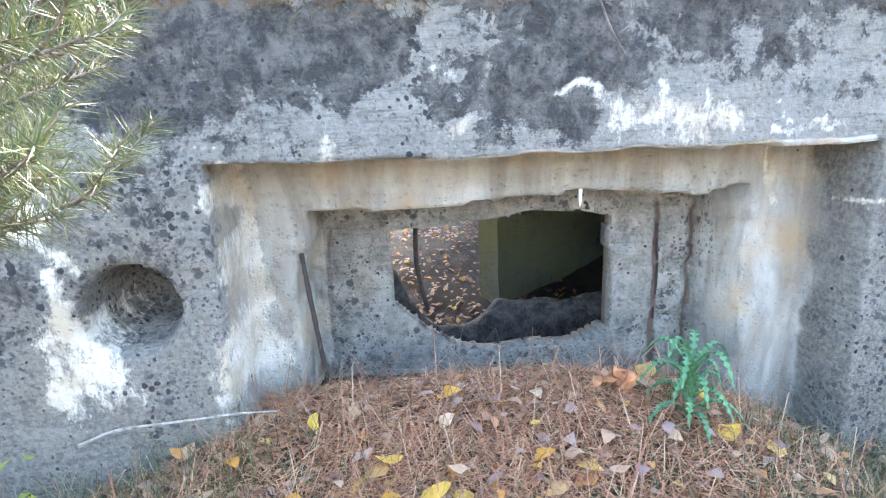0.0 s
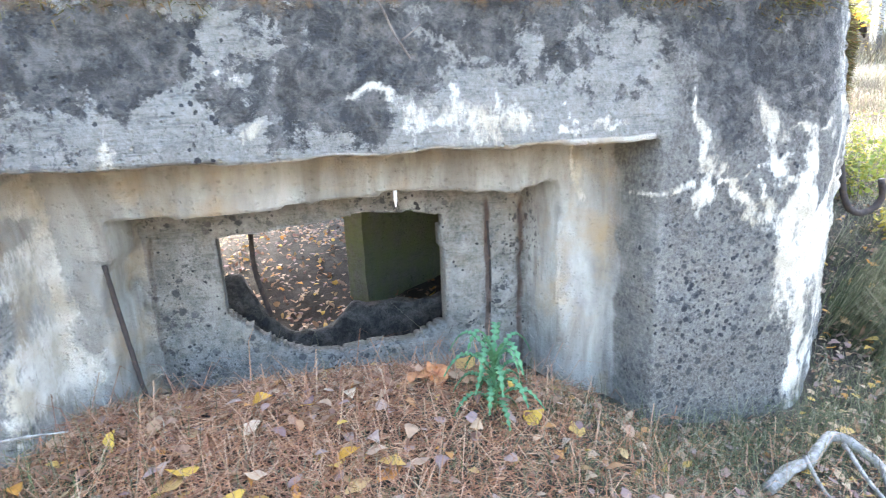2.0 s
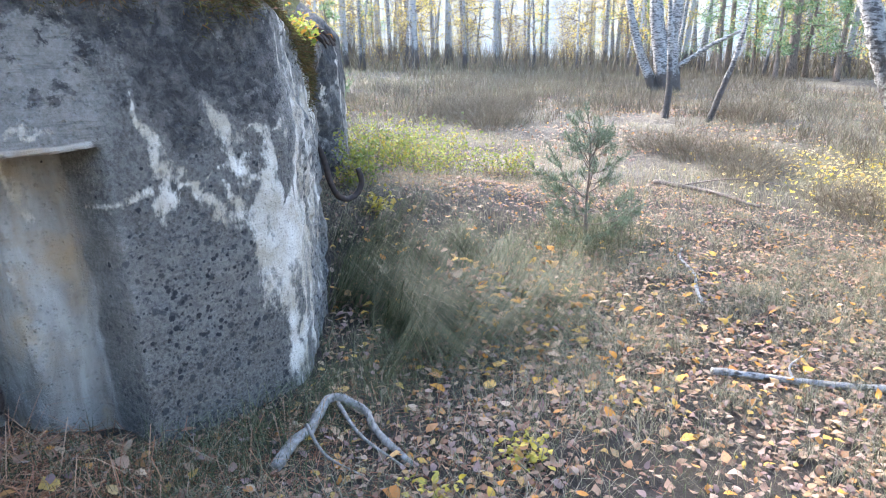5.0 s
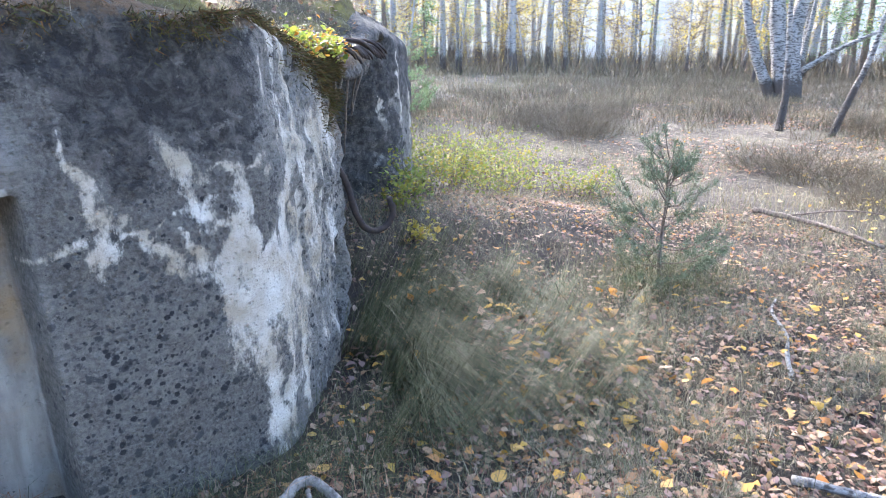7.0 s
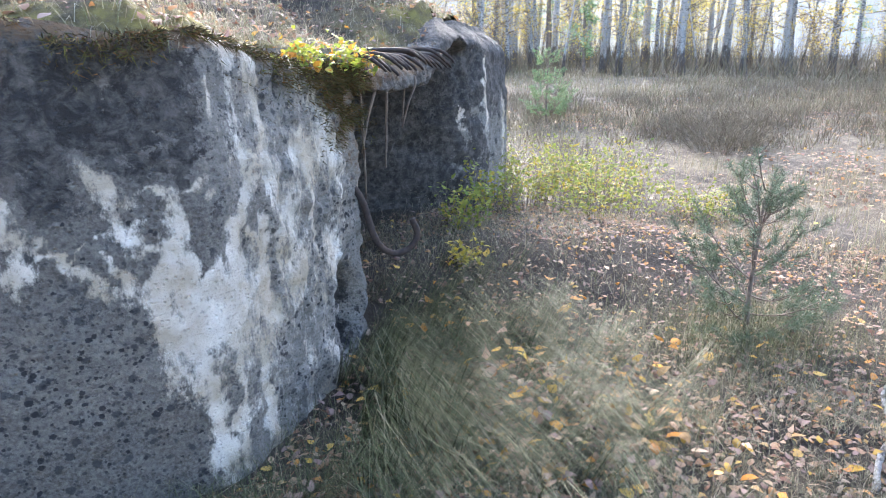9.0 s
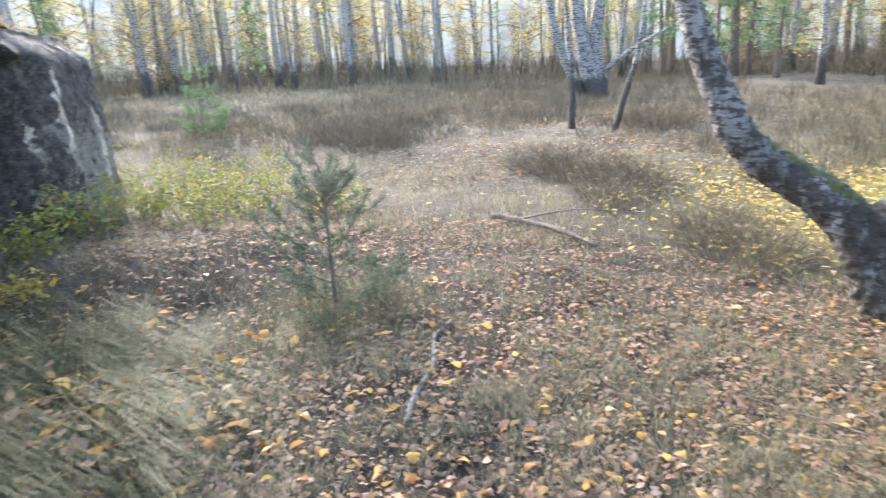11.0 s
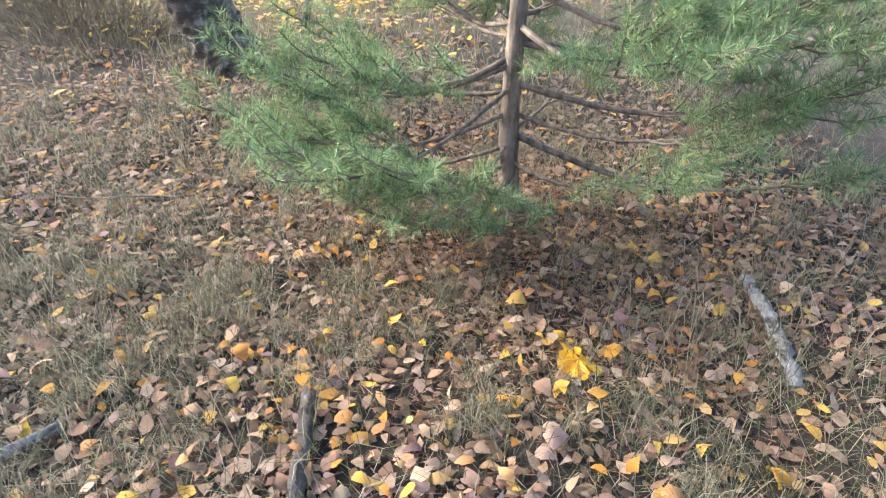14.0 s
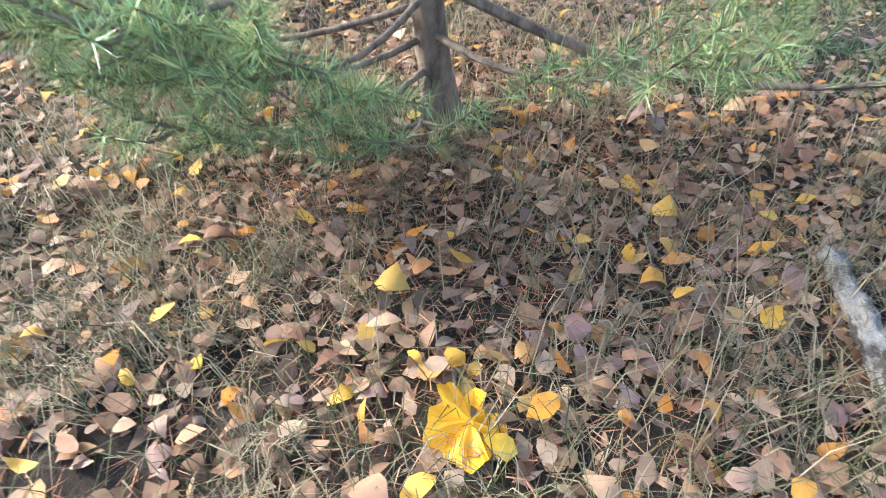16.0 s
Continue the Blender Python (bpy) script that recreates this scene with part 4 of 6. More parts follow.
def leaning_birch(name, x, y, stems, label, bark=BIRCH, foot=0.7):
    tree = tree_top(name, label)
    tree.location = (x, y, float(ground_z(x, y)) - 0.04)
    for pts, r0, r1, k in stems:
        p = curve_points(pts, 26)
        t = np.linspace(0, 1, 26)
        stem_mesh("trunk", p, r0 + (r1 - r0) * t, k, 0.07, bark, tree, foot)
    return tree


# the stout old birch pair on the heath and thin stems before it
pair = leaning_birch("birch_tree", 23.5, 6.5, [([(0, 0, 0), (-.1, .3, 1.2), (-.2, .6, 3), (-.2, .7, 6), (0, .8, 9)], .34, .08, 14), ([(.1, -.1, 0), (.1, .1, 1.5), (.2, 0, 3), (.3, -.4, 6), (.5, -.6, 9)], .3, .07, 14), ([(-.1, .4, 0), (-.4, 1.0, 1.5), (-.5, 1.5, 3.5), (-.4, 1.9, 7)], .2, .05, 12), ([(0, -.3, .9), (0, -1.2, 1.5), (.1, -2.2, 2.0)], .09, .04, 8)], "stout old birch with several white and black trunks", bark=OLD_BIRCH, foot=1.1)
twig_crown(9, 4.5, 1.8, 500, 91, BIRCH_GOLD, pair, BIRCH)
leaning_birch("birch_sapling", 16.54, 4.37, [([(0, 0, 0), (0, -.05, .7), (.05, .02, 1.6), (0, .1, 3), (.1, .1, 5)], .085, .03, 9)], "thin dark leaning birch stem on heath", bark=OLD_BIRCH, foot=2.2)
leaning_birch("birch_sapling", 16.3, 3.3, [([(0, 0, 0), (0, -.2, .7), (.05, -.45, 1.6), (0, -.6, 2.6), (.1, -.8, 5)], .075, .02, 9)], "thin dark leaning birch stem on heath", bark=OLD_BIRCH, foot=2.2)
leaning_birch("birch_sapling", 9.88, -1.85, [([(0, 0, 0), (-.05, -.13, .4), (-.1, -.26, .8), (-.1, -.32, 1.4), (0, -.4, 2.6)], .035, .012, 8)], "slim grey stem beside the crooked birch")


def crooked_birch():
    tree = tree_top("crooked_birch", "crooked old birch forked low, dark mossy bark")
    tree.location = (8.92, -1.41, float(ground_z(8.92, -1.41)) - 0.05)
    left = [(0, -.03, -.05), (0, .01, .12), (0, .11, .39), (0, .24, .65), (.02, .44, .86), (.03, .71, 1.04), (0, .95, 1.21), (-.03, 1.13, 1.47), (0, 1.29, 1.82), (0, 1.43, 2.2), (.05, 1.6, 2.7), (.1, 1.6, 3.6), (.15, 1.5, 5)]
    p = curve_points(left, 120)
    t = np.linspace(0, 1, 120)
    rad = np.interp(t, [0, .05, .12, .25, .4, .6, .8, 1], [.27, .215, .19, .175, .15, .125, .085, .03])
    right = curve_points([(0, .22, .55), (0, .06, .78), (.02, -.11, .99), (.03, -.26, 1.28), (.02, -.32, 1.61), (.03, -.37, 1.85), (.02, -.39, 2.1), (0, -.4, 2.8), (.05, -.3, 4.6)], 40)
    for name, pts, rr, k in (("trunk", p, rad, 28), ("limb", right, np.interp(np.linspace(0, 1, 40), [0, .15, .3, .6, 1], [.13, .125, .1, .075, .02]), 16)):
        h = Heap().tube(pts, rr, k, 0.06)
        me = h.mesh(name)
        v = np.concatenate(h.v)
        attribute(me, "foot", 0.4 + 0.3 * sm(1.4, 0.5, v[:, 2]))
        nn = np.zeros(len(me.vertices) * 3, dtype=np.float32)
        me.vertices.foreach_get("normal", nn)
        attribute(me, "moss", 0.75 * sm(0.2, 0.8, nn.reshape(-1, 3)[:, 2]) * sm(.5, .8, v[:, 2]) * sm(1.9, 1.3, v[:, 2]))
        part_mesh(name, me, OLD_BIRCH, tree, "", True)
    twig_crown(5.5, 3.0, 1.4, 400, 93, BIRCH_GOLD, tree, BIRCH)
    return tree


crooked_birch()


def pine_branch(tree, origin, az, length, lift, seed, density=700, width=0.0028, needle=0.062, sparse=1.0, start=0.25, rad=0.012, twig_gap=0.085, rise=0.22, mat=None):
    """A bough with side twigs, each tipped with needles."""
    r = np.random.default_rng(seed)
    n = 10
    t = np.linspace(0, 1, n)
    d = np.array([math.cos(az), math.sin(az)])
    sway = np.array([-d[1], d[0]]) * r.normal() * 0.12 * length
    p = np.zeros((n, 3))
    p[:, :2] = np.outer(t * length, d) + np.outer(t ** 2, sway)
    p[:, 2] = lift * length * t + rise * length * (t ** 2) * r.uniform(0.4, 1.3) - 0.1 * length * np.sin(t * 3.1)
    p += origin
    wood, fol = Heap().tube(p, np.linspace(rad, 0.003, n), 6, 0.05), Heap()
    ends = [(p[-4:], 1.0)]
    for s in np.arange(start * length, length * 0.97, twig_gap):
        for sgn in (-1, 1):
            if r.random() > 0.85 * sparse + 0.1:
                continue
            u = s / length
            base = np.array([np.interp(u, t, p[:, k]) for k in range(3)])
            a = az + sgn * r.uniform(0.6, 1.05)
            ln = (0.16 + 0.34 * (1 - u) * length * 0.8) * r.uniform(0.7, 1.2)
            q = np.linspace(0, 1, 5)[:, None]
            tw = base + q * ln * np.array([math.cos(a), math.sin(a), r.uniform(-.1, .45)]) + np.array([0, 0, 0.4 * ln]) * q ** 2
            wood.tube(tw, np.linspace(0.005, 0.002, 5), 4, 0, False)
            ends.append((tw, 0.5))
            if ln > 0.22:
                for g in (-1, 1):
                    b = a + g * 0.7
                    tw2 = tw[2] + q * ln * 0.5 * np.array([math.cos(b), math.sin(b), r.uniform(-.1, .4)])
                    wood.tube(tw2, np.linspace(0.003, 0.0015, 5), 3, 0, False)
                    ends.append((tw2, 0.9))
    for line, share in ends:
        ln = np.linalg.norm(line[-1] - line[0])
        m = max(20, int(density * ln * share))
        u = 1 - share * r.random(m) ** 1.1
        seg = np.linspace(0, 1, len(line))
        at = np.stack([np.interp(u, seg, line[:, k]) for k in range(3)], -1)
        axis = (line[-1] - line[-2]) / (np.linalg.norm(line[-1] - line[-2]) + 1e-9)
        w = r.normal(size=(m, 3))
        w -= np.outer(w @ axis, axis)
        w /= np.linalg.norm(w, axis=1, keepdims=True) + 1e-9
        way = axis * r.uniform(0.1, 0.85, (m, 1)) + w * r.uniform(0.6, 1.0, (m, 1)) + np.array([0, 0, 0.12])
        way /= np.linalg.norm(way, axis=1, keepdims=True)
        fol.slivers(at, way, r.uniform(0.7, 1.15, m) * needle, np.full(m, width))
    b = part_mesh("branch", wood.mesh("branch"), PINE_BARK, tree, "", True)
    part_mesh("needles", fol.mesh("needles"), mat or NEEDLES, b, "green pine needles" if mat is not SHADED_NEEDLES else "olive and browning pine needles, darkened as if in shade")
    return b


def young_pine(name, x, y, trunk_pts, radii, whorls, label, seed, near=None, **kw):
    """whorls: (height, branch length, lift, count). near: (azimuth, half width, height): no boughs there."""
    r = np.random.default_rng(seed)
    tree = tree_top(name, label, "pine tree")
    tree.location = (x, y, float(ground_z(x, y)) - 0.03)
    p = curve_points(trunk_pts, 30)
    stem_mesh("trunk", p, np.linspace(radii[0], radii[1], 30) * (1 + 0.35 * np.exp(-np.linspace(0, 12, 30))), 12, 0.05, PINE_BARK, tree, 0.1)
    k = 0
    for z, ln, lift, count in whorls:
        o = np.array([np.interp(z, p[:, 2], p[:, j]) for j in range(3)])
        first = r.uniform(0, 6.28)
        for c in range(count):
            az = first + c * 6.283 / count + r.normal() * 0.15
            if near and z < near[2] and abs((az - near[0] + math.pi) % (2 * math.pi) - math.pi) < near[1]:
                continue
            k += 1
            pine_branch(tree, o + np.array([0, 0, r.normal() * 0.05]), az, ln * r.uniform(0.65, 1.2), lift + r.normal() * 0.2, seed * 100 + k, **kw)
    return tree


big_pine = young_pine("young_pine", 6.8, -2.72, [(0, 0, 0), (-.02, .03, .2), (-.04, .05, .5), (0, .03, 1.1), (.05, 0, 1.8), (.1, -.02, 2.6), (.1, 0, 3.6)], (.047, .013),
    [(.8, 1.0, .05, 5), (1.08, 1.15, .12, 6), (1.35, 1.15, .15, 6), (1.62, 1.1, .2, 6), (1.95, 1.05, .25, 6), (2.3, 1.0, .35, 6), (2.7, .8, .5, 5), (3.1, .6, .6, 5), (3.5, .35, 1.2, 5)],
    "young pine with low spreading boughs of green needles", 3, near=(2.75, 0.75, 1.2))
low = np.array([-.04, .05, .47])
for az, z, ln, lift, sp in ((1.45, -.12, .95, -.02, 1), (1.6, .2, 1.0, -.05, 1), (1.9, -.2, .8, .0, 1), (-2.15, .02, 1.3, .05, .9), (-.3, .2, 1.0, .0, .9), (1.78, .02, 1.05, .0, 1), (2.1, .12, 1.05, -.12, .9), (2.5, -.1, .75, -.02, 1), (1.2, .1, .8, .1, .8), (-1.95, .14, 1.25, .02, .7), (-1.5, .3, 1.1, .0, .6), (3.05, -.3, .4, -.1, .8), (0.2, .3, .9, .1, .6), (-.7, -.05, .9, .1, .6), (-2.4, -.18, .7, .05, .8), (2.25, -.28, .7, -.02, .9), (-1.95, -.06, 1.3, -.12, .6)):
    pine_branch(big_pine, low + np.array([0, 0, z]), az, ln, lift, int(1000 + az * 100), sparse=sp, rad=0.015 if az == -1.95 else 0.009, start=0.4)
young_pine("pine_sapling", 6.72, 1.93, [(0, 0, 0), (.01, .02, .35), (0, 0, .7), (.04, .02, 1.02)], (.019, .007), [(.06, .45, .12, 5), (.26, .46, .3, 5), (.5, .4, .6, 5), (.74, .2, 1.5, 5), (.84, .17, 1.8, 5), (.96, .12, 2.2, 4)], "small pine sapling standing in dry grass", 8, density=900, width=.0034, needle=0.065, mat=GREY_NEEDLES, rad=0.006, twig_gap=0.12, rise=0.35, start=0.4)
young_pine("pine_sapling", 12.3, 11.6, [(0, 0, 0), (.01, .02, .5), (0, 0, 1.0), (.02, -.02, 1.7)], (.03, .006), [(.3, .6, .2, 5), (.6, .55, .4, 5), (1.0, .42, .7, 5), (1.4, .26, 1.2, 5)], "small pine sapling at the back of the bunker", 9, density=700, width=.005, needle=0.06, rad=0.008, rise=0.4)
# pine beside the bunker whose bough hangs before the wall
side_pine = young_pine("young_pine", -1.75, 0.75, [(0, 0, 0), (.02, 0, 1), (.05, 0, 2), (.05, .02, 3.4)], (.05, .015), [(2.4, .8, .3, 5), (2.9, .6, .5, 5), (3.3, .4, 1, 5)], "young pine reaching a bough across the concrete wall", 12, needle=0.07)
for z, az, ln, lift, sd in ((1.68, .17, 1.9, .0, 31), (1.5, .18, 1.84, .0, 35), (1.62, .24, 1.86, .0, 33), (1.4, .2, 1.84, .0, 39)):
    pine_branch(side_pine, np.array([.05, 0, z]), az, ln, lift, sd, density=700, needle=0.08, start=0.72, twig_gap=0.15, rise=0.03, mat=SHADED_NEEDLES)

# ---- far distance behind the wood: haze painted on a glowing ring ----
PAINTED_HAZE = material("painted_haze", (.6, .62, .62), 1.0)
nm = Nodes(PAINTED_HAZE)
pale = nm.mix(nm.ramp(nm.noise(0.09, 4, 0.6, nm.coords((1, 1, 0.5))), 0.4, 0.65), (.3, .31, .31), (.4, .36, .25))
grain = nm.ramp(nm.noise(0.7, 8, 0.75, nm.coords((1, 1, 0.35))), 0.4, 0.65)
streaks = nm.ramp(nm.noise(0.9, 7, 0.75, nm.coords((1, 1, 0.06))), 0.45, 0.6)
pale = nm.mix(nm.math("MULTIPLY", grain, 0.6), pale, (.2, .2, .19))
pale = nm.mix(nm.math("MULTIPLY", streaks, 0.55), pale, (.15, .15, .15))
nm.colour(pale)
# the haze colour also glows, to brighten the gaps between trunks
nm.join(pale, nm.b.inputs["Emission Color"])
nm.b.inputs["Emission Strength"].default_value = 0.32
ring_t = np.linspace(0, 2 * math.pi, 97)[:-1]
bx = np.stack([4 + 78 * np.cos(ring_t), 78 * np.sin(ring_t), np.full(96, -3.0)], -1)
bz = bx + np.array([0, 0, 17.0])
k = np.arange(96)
tagged(part_mesh("backdrop", mesh_np("backdrop", np.concatenate([bx, bz]), np.stack([k, (k + 1) % 96, (k + 1) % 96 + 96, k + 96], -1)), PAINTED_HAZE), "pale glowing backdrop ring painted as hazy far woodland", "backdrop", kind="structure")


# ---- undergrowth ----
def free(x, y):
    """Where plants may grow: not in the bunker."""
    d2 = -(x - 3.46) * math.sin(TURN_BACK) + (y - 2.117) * math.cos(TURN_BACK)
    inside = (np.minimum(y - FRONT, d2) > -0.02) & (x < 6.4) & (y < 8.5)
    niche = (x > 0.1) & (x < 2.35) & (y < 2.28)
    along = BEND_1 + (x - 3.46) * math.cos(TURN_BACK) + (y - 2.117) * math.sin(TURN_BACK)
    cave = (d2 < 0.75) & (along > 4.9) & (along < 6.9) & (x > 3.6)
    return ~inside | niche | cave


def scatter(n, x0, x1, y0, y1, seed, keep=None):
    r = np.random.default_rng(seed)
    x, y = r.uniform(x0, x1, n), r.uniform(y0, y1, n)
    ok = free(x, y)
    if keep is not None:
        ok &= r.random(n) < keep(x, y)
    x, y = x[ok], y[ok]
    return np.stack([x, y, ground_z(x, y)], -1), r


def stuff(name, heap, mat, label, category):
    return tagged(part_mesh(name, heap.mesh(name), mat), label, category, kind="stuff")


# dry and green grass
mound = lambda x, y: np.exp(-((x - 0.95) / 1.3) ** 4 - ((y - 1.85) / 0.6) ** 2)
tuft = lambda x, y: np.clip(0.32 + 0.9 * vnoise(x, y, 1.3, 21), 0.04, 1) * (1 - 0.8 * mound(x, y))
h = Heap()
p, r = scatter(150000, -1.8, 9.5, -4.6, 4.6, 101, tuft)
n = len(p)
h.blades(p, r.uniform(0, 6.28, n), r.gamma(4, 0.028, n) + 0.03, np.abs(r.normal(1.1, 0.4, n)), np.full(n, 0.0027))
p, r = scatter(80000, 8.5, 24, -9, 12, 102, lambda x, y: np.clip(0.35 + 0.9 * vnoise(x, y, 0.7, 22), 0.02, 1))
n = len(p)
h.blades(p, r.uniform(0, 6.28, n), r.gamma(4, 0.035, n) + 0.05, np.abs(r.normal(0.6, 0.35, n)), np.full(n, 0.006))
p, r = scatter(60000, 6.5, 36, 9, 36, 104, lambda x, y: np.clip(0.5 + 0.8 * vnoise(x, y, 0.5, 24), 0.1, 1))
n = len(p)
h.blades(p, r.uniform(0, 6.28, n), r.gamma(4, 0.05, n) + 0.05, np.abs(r.normal(0.5, 0.3, n)), np.full(n, 0.014))
p, r = scatter(9000, -1.8, 9.5, -4.6, 4.6, 103, lambda x, y: np.clip(0.25 + vnoise(x, y, 0.9, 23), 0.05, 1))
n = len(p)
h.blades(p, r.uniform(0, 6.28, n), r.uniform(0.25, 0.5, n), np.abs(r.normal(0.9, 0.35, n)), np.full(n, 0.0018))
stuff("dry_grass", h, DRY_GRASS, "bleached dry grass in tufts all over the heath", "grass")
h = Heap()
for cx, cy, sx, sy, m, ln in ((3.6, 1.75, .4, .25, 1400, .25), (6.7, 1.9, .4, .3, 2200, .32), (-.6, 1.65, .5, .2, 2300, .26), (-.1, 1.3, .6, .2, 900, .25), (2.0, 1.35, .5, .25, 1500, .16), (0.5, 1.3, .7, .2, 500, .16), (2.6, 1.75, .5, .14, 1300, .2), (5.6, -1.5, .8, .6, 2000, .16), (6.0, -2.6, .7, .6, 1200, .15), (5.4, -2.9, .4, .3, 800, .13), (3.4, .6, 1.2, .7, 2500, .16)):
    x, y = rng.normal(cx, sx, m), rng.normal(cy, sy, m)
    ok = free(x, y)
    x, y = x[ok], y[ok]
    root = np.stack([x, y, ground_z(x, y)], -1)
    h.blades(root, rng.uniform(0, 6.28, len(x)), ln * rng.uniform(0.5, 1.25, len(x)), np.abs(rng.normal(0.75, 0.28, len(x))), np.full(len(x), 0.0022), 0.75)
# long grass combed over from the wall's foot, strand by strand
for cx, cy, way, m, ln, spread in ((4.2, 2.3, -.75, 26, .85, .3), (4.55, 2.5, -.6, 24, .8, .3), (4.1, 2.0, -1.1, 18, .7, .2), (4.75, 2.1, -.5, 24, .75, .35), (4.9, 2.75, -.2, 14, .6, .3), (4.5, 1.7, -.9, 16, .6, .3), (5.2, 2.2, -.3, 14, .55, .35), (4.2, 2.75, -.4, 12, .6, .15)):
    for k in range(m):
        a, b = rng.normal(cx, spread), rng.normal(cy, spread)
        if not free(np.array([a]), np.array([b]))[0]:
            continue
        q = 34
        x, y = rng.normal(a, .035, q), rng.normal(b, .035, q)
        lay = way + rng.normal(0, .35)
        h.blades(np.stack([x, y, ground_z(x, y)], -1), lay + rng.normal(0, .28, q), ln * rng.uniform(.45, 1.15, q), np.abs(rng.normal(1.0, .2, q)), np.full(q, .0038), 0.8)
stuff("green_grass", h, GREEN_GRASS, "grey-green arching grass tussocks beside the bunker", "grass")
# grass and moss on the roof
m = 11000
ki = rng.choice(np.flatnonzero((use & (dist > 0.05) & (dist < 2.2) & (hx > 1)).ravel()), m)
root = np.stack([hx.ravel()[ki], hy.ravel()[ki], hz.ravel()[ki]], -1) + rng.normal(size=(m, 3)) * np.array([.03, .03, 0])
h = Heap().blades(root, rng.uniform(0, 6.28, m), rng.uniform(.05, .22, m), np.abs(rng.normal(0.9, 0.4, m)), np.full(m, 0.003))
stuff("roof_grass", h, DRY_GRASS, "dry grass hanging over the bunker's roof edge", "grass")

# fallen leaves: a carpet, and single ones in front
h = Heap()
carpet = lambda x, y: np.clip(0.65 + 0.7 * vnoise(x, y, 1.1, 31), 0.2, 1) * (0.72 + 0.55 * sm(3.2, 0.8, np.hypot(x - 5.9, y + 1.9)) + 0.25 * sm(9, 4, x)) * (1 - 0.45 * mound(x, y)) * sm(-4.6, -3.9, y + 0.3 * vnoise(x, y, 1.5, 33)) * np.maximum(sm(-1.6, -0.6, x + 0.3 * vnoise(x, y, 1.5, 34)), sm(0.3, 0.9, y))
p, r = scatter(92000, -1.6, 9.5, -4.6, 4.6, 111, carpet)
p[:, 2] += r.uniform(0.004, 0.03, len(p))
h.leaves(p, 0.02 + 0.034 * r.random(len(p)) ** 1.4, np.abs(r.normal(0, 0.42, len(p))))
p, r = scatter(34000, 8.5, 26, -9, 14, 112, lambda x, y: np.clip(0.3 + 1.3 * vnoise(x, y, 0.45, 32), 0, 1))
p[:, 2] += r.uniform(0.01, 0.04, len(p))
h.leaves(p, r.uniform(0.05, 0.085, len(p)), np.abs(r.normal(0, 0.3, len(p))))
ki = rng.choice(np.flatnonzero((use & (dist > 0.05) & (hx > 2)).ravel()), 6500)
roofp = np.stack([hx.ravel()[ki], hy.ravel()[ki], hz.ravel()[ki] + 0.015], -1) + rng.normal(size=(6500, 3)) * np.array([.03, .03, .004])
h.leaves(roofp, rng.uniform(.03, .06, 6500), np.abs(rng.normal(0, .4, 6500)))
m = 420
tx, ty = np.concatenate([rng.normal(4.75, .5, m), rng.uniform(3.5, 8, 500), rng.uniform(-.3, 2.6, 160)]), np.concatenate([rng.normal(1.95, .4, m), rng.uniform(-1, 3, 500), rng.uniform(1.2, 1.95, 160)])
ok = free(tx, ty)
tx, ty = tx[ok], ty[ok]
up = 0.06 + 0.16 * np.exp(-((tx - 4.75) / .5) ** 2 - ((ty - 1.95) / .45) ** 2) - 0.025 * (ty < 1.2)
h.leaves(np.stack([tx, ty, ground_z(tx, ty) + up], -1), rng.uniform(.04, .065, len(tx)), np.abs(rng.normal(.2, .4, len(tx))))
# leaves in the hollow behind the embrasure
hxp, hyp = rng.uniform(0.2, 2.2, 2200), rng.uniform(3.8, 9, 2200)
h.leaves(np.stack([hxp, hyp, ground_z(hxp, hyp) - 0.35 * sm(6.2, 3.6, hyp) * sm(0.1, .5, hxp) + 0.02], -1), rng.uniform(.035, .06, 2200), np.abs(rng.normal(0, .5, 2200)))
stuff("leaf_litter", h, LITTER, "carpet of brown, tan and yellow birch leaves", "leaves")
DULL = island_colours("dull_leaves", [(.16, .098, .065), (.24, .155, .1), (.11, .072, .046), (.36, .25, .17), (.19, .12, .08), (.46, .34, .24), (.13, .085, .058), (.28, .175, .1)], 0.7, through=0.15)
p, r = scatter(21000, 4.1, 8.8, -4.5, 0.6, 141, lambda x, y: np.clip(0.75 + 0.5 * vnoise(x, y, 1.3, 142), 0.25, 1) * (0.45 + 0.55 * sm(2.6, 1.4, np.hypot(x - 6.0, y + 2.6))))
p[:, 2] += r.uniform(0.003, 0.02, len(p))
h = Heap().leaves(p, r.uniform(0.02, 0.052, len(p)), np.abs(r.normal(0, 0.45, len(p))))
stuff("dull_leaves", h, DULL, "matted dull brown leaves beneath the fresh ones", "leaves")
# rusty pine needles on the mound and under the pine
h = Heap()
for cx, cy, sx, sy, m in ((0.8, 1.72, .9, .34, 34000), (6.55, -2.65, .5, .45, 13000), (3.0, 1.2, .8, .5, 3000)):
    x, y = rng.normal(cx, sx, m), rng.normal(cy, sy, m)
    ok = free(x, y)
    x, y = x[ok], y[ok]
    w = rng.normal(size=(len(x), 3)) * np.array([1, 1, .22])
    w /= np.linalg.norm(w, axis=1, keepdims=True)
    h.slivers(np.stack([x, y, ground_z(x, y) + rng.uniform(0.003, 0.03, len(x))], -1), w, rng.uniform(.05, .1, len(x)) * (0.65 if cy < 0 else 1), np.full(len(x), .0025 if cy < 0 else .0042))
x, y = rng.normal(0.9, .95, 1500), rng.normal(1.6, .3, 1500)
ok = free(x, y)
x, y = x[ok], y[ok]
h.blades(np.stack([x, y, ground_z(x, y) + .01], -1), rng.uniform(0, 6.28, len(x)), rng.uniform(.12, .38, len(x)), np.abs(rng.normal(1.25, .2, len(x))), np.full(len(x), .0035), 0.25)
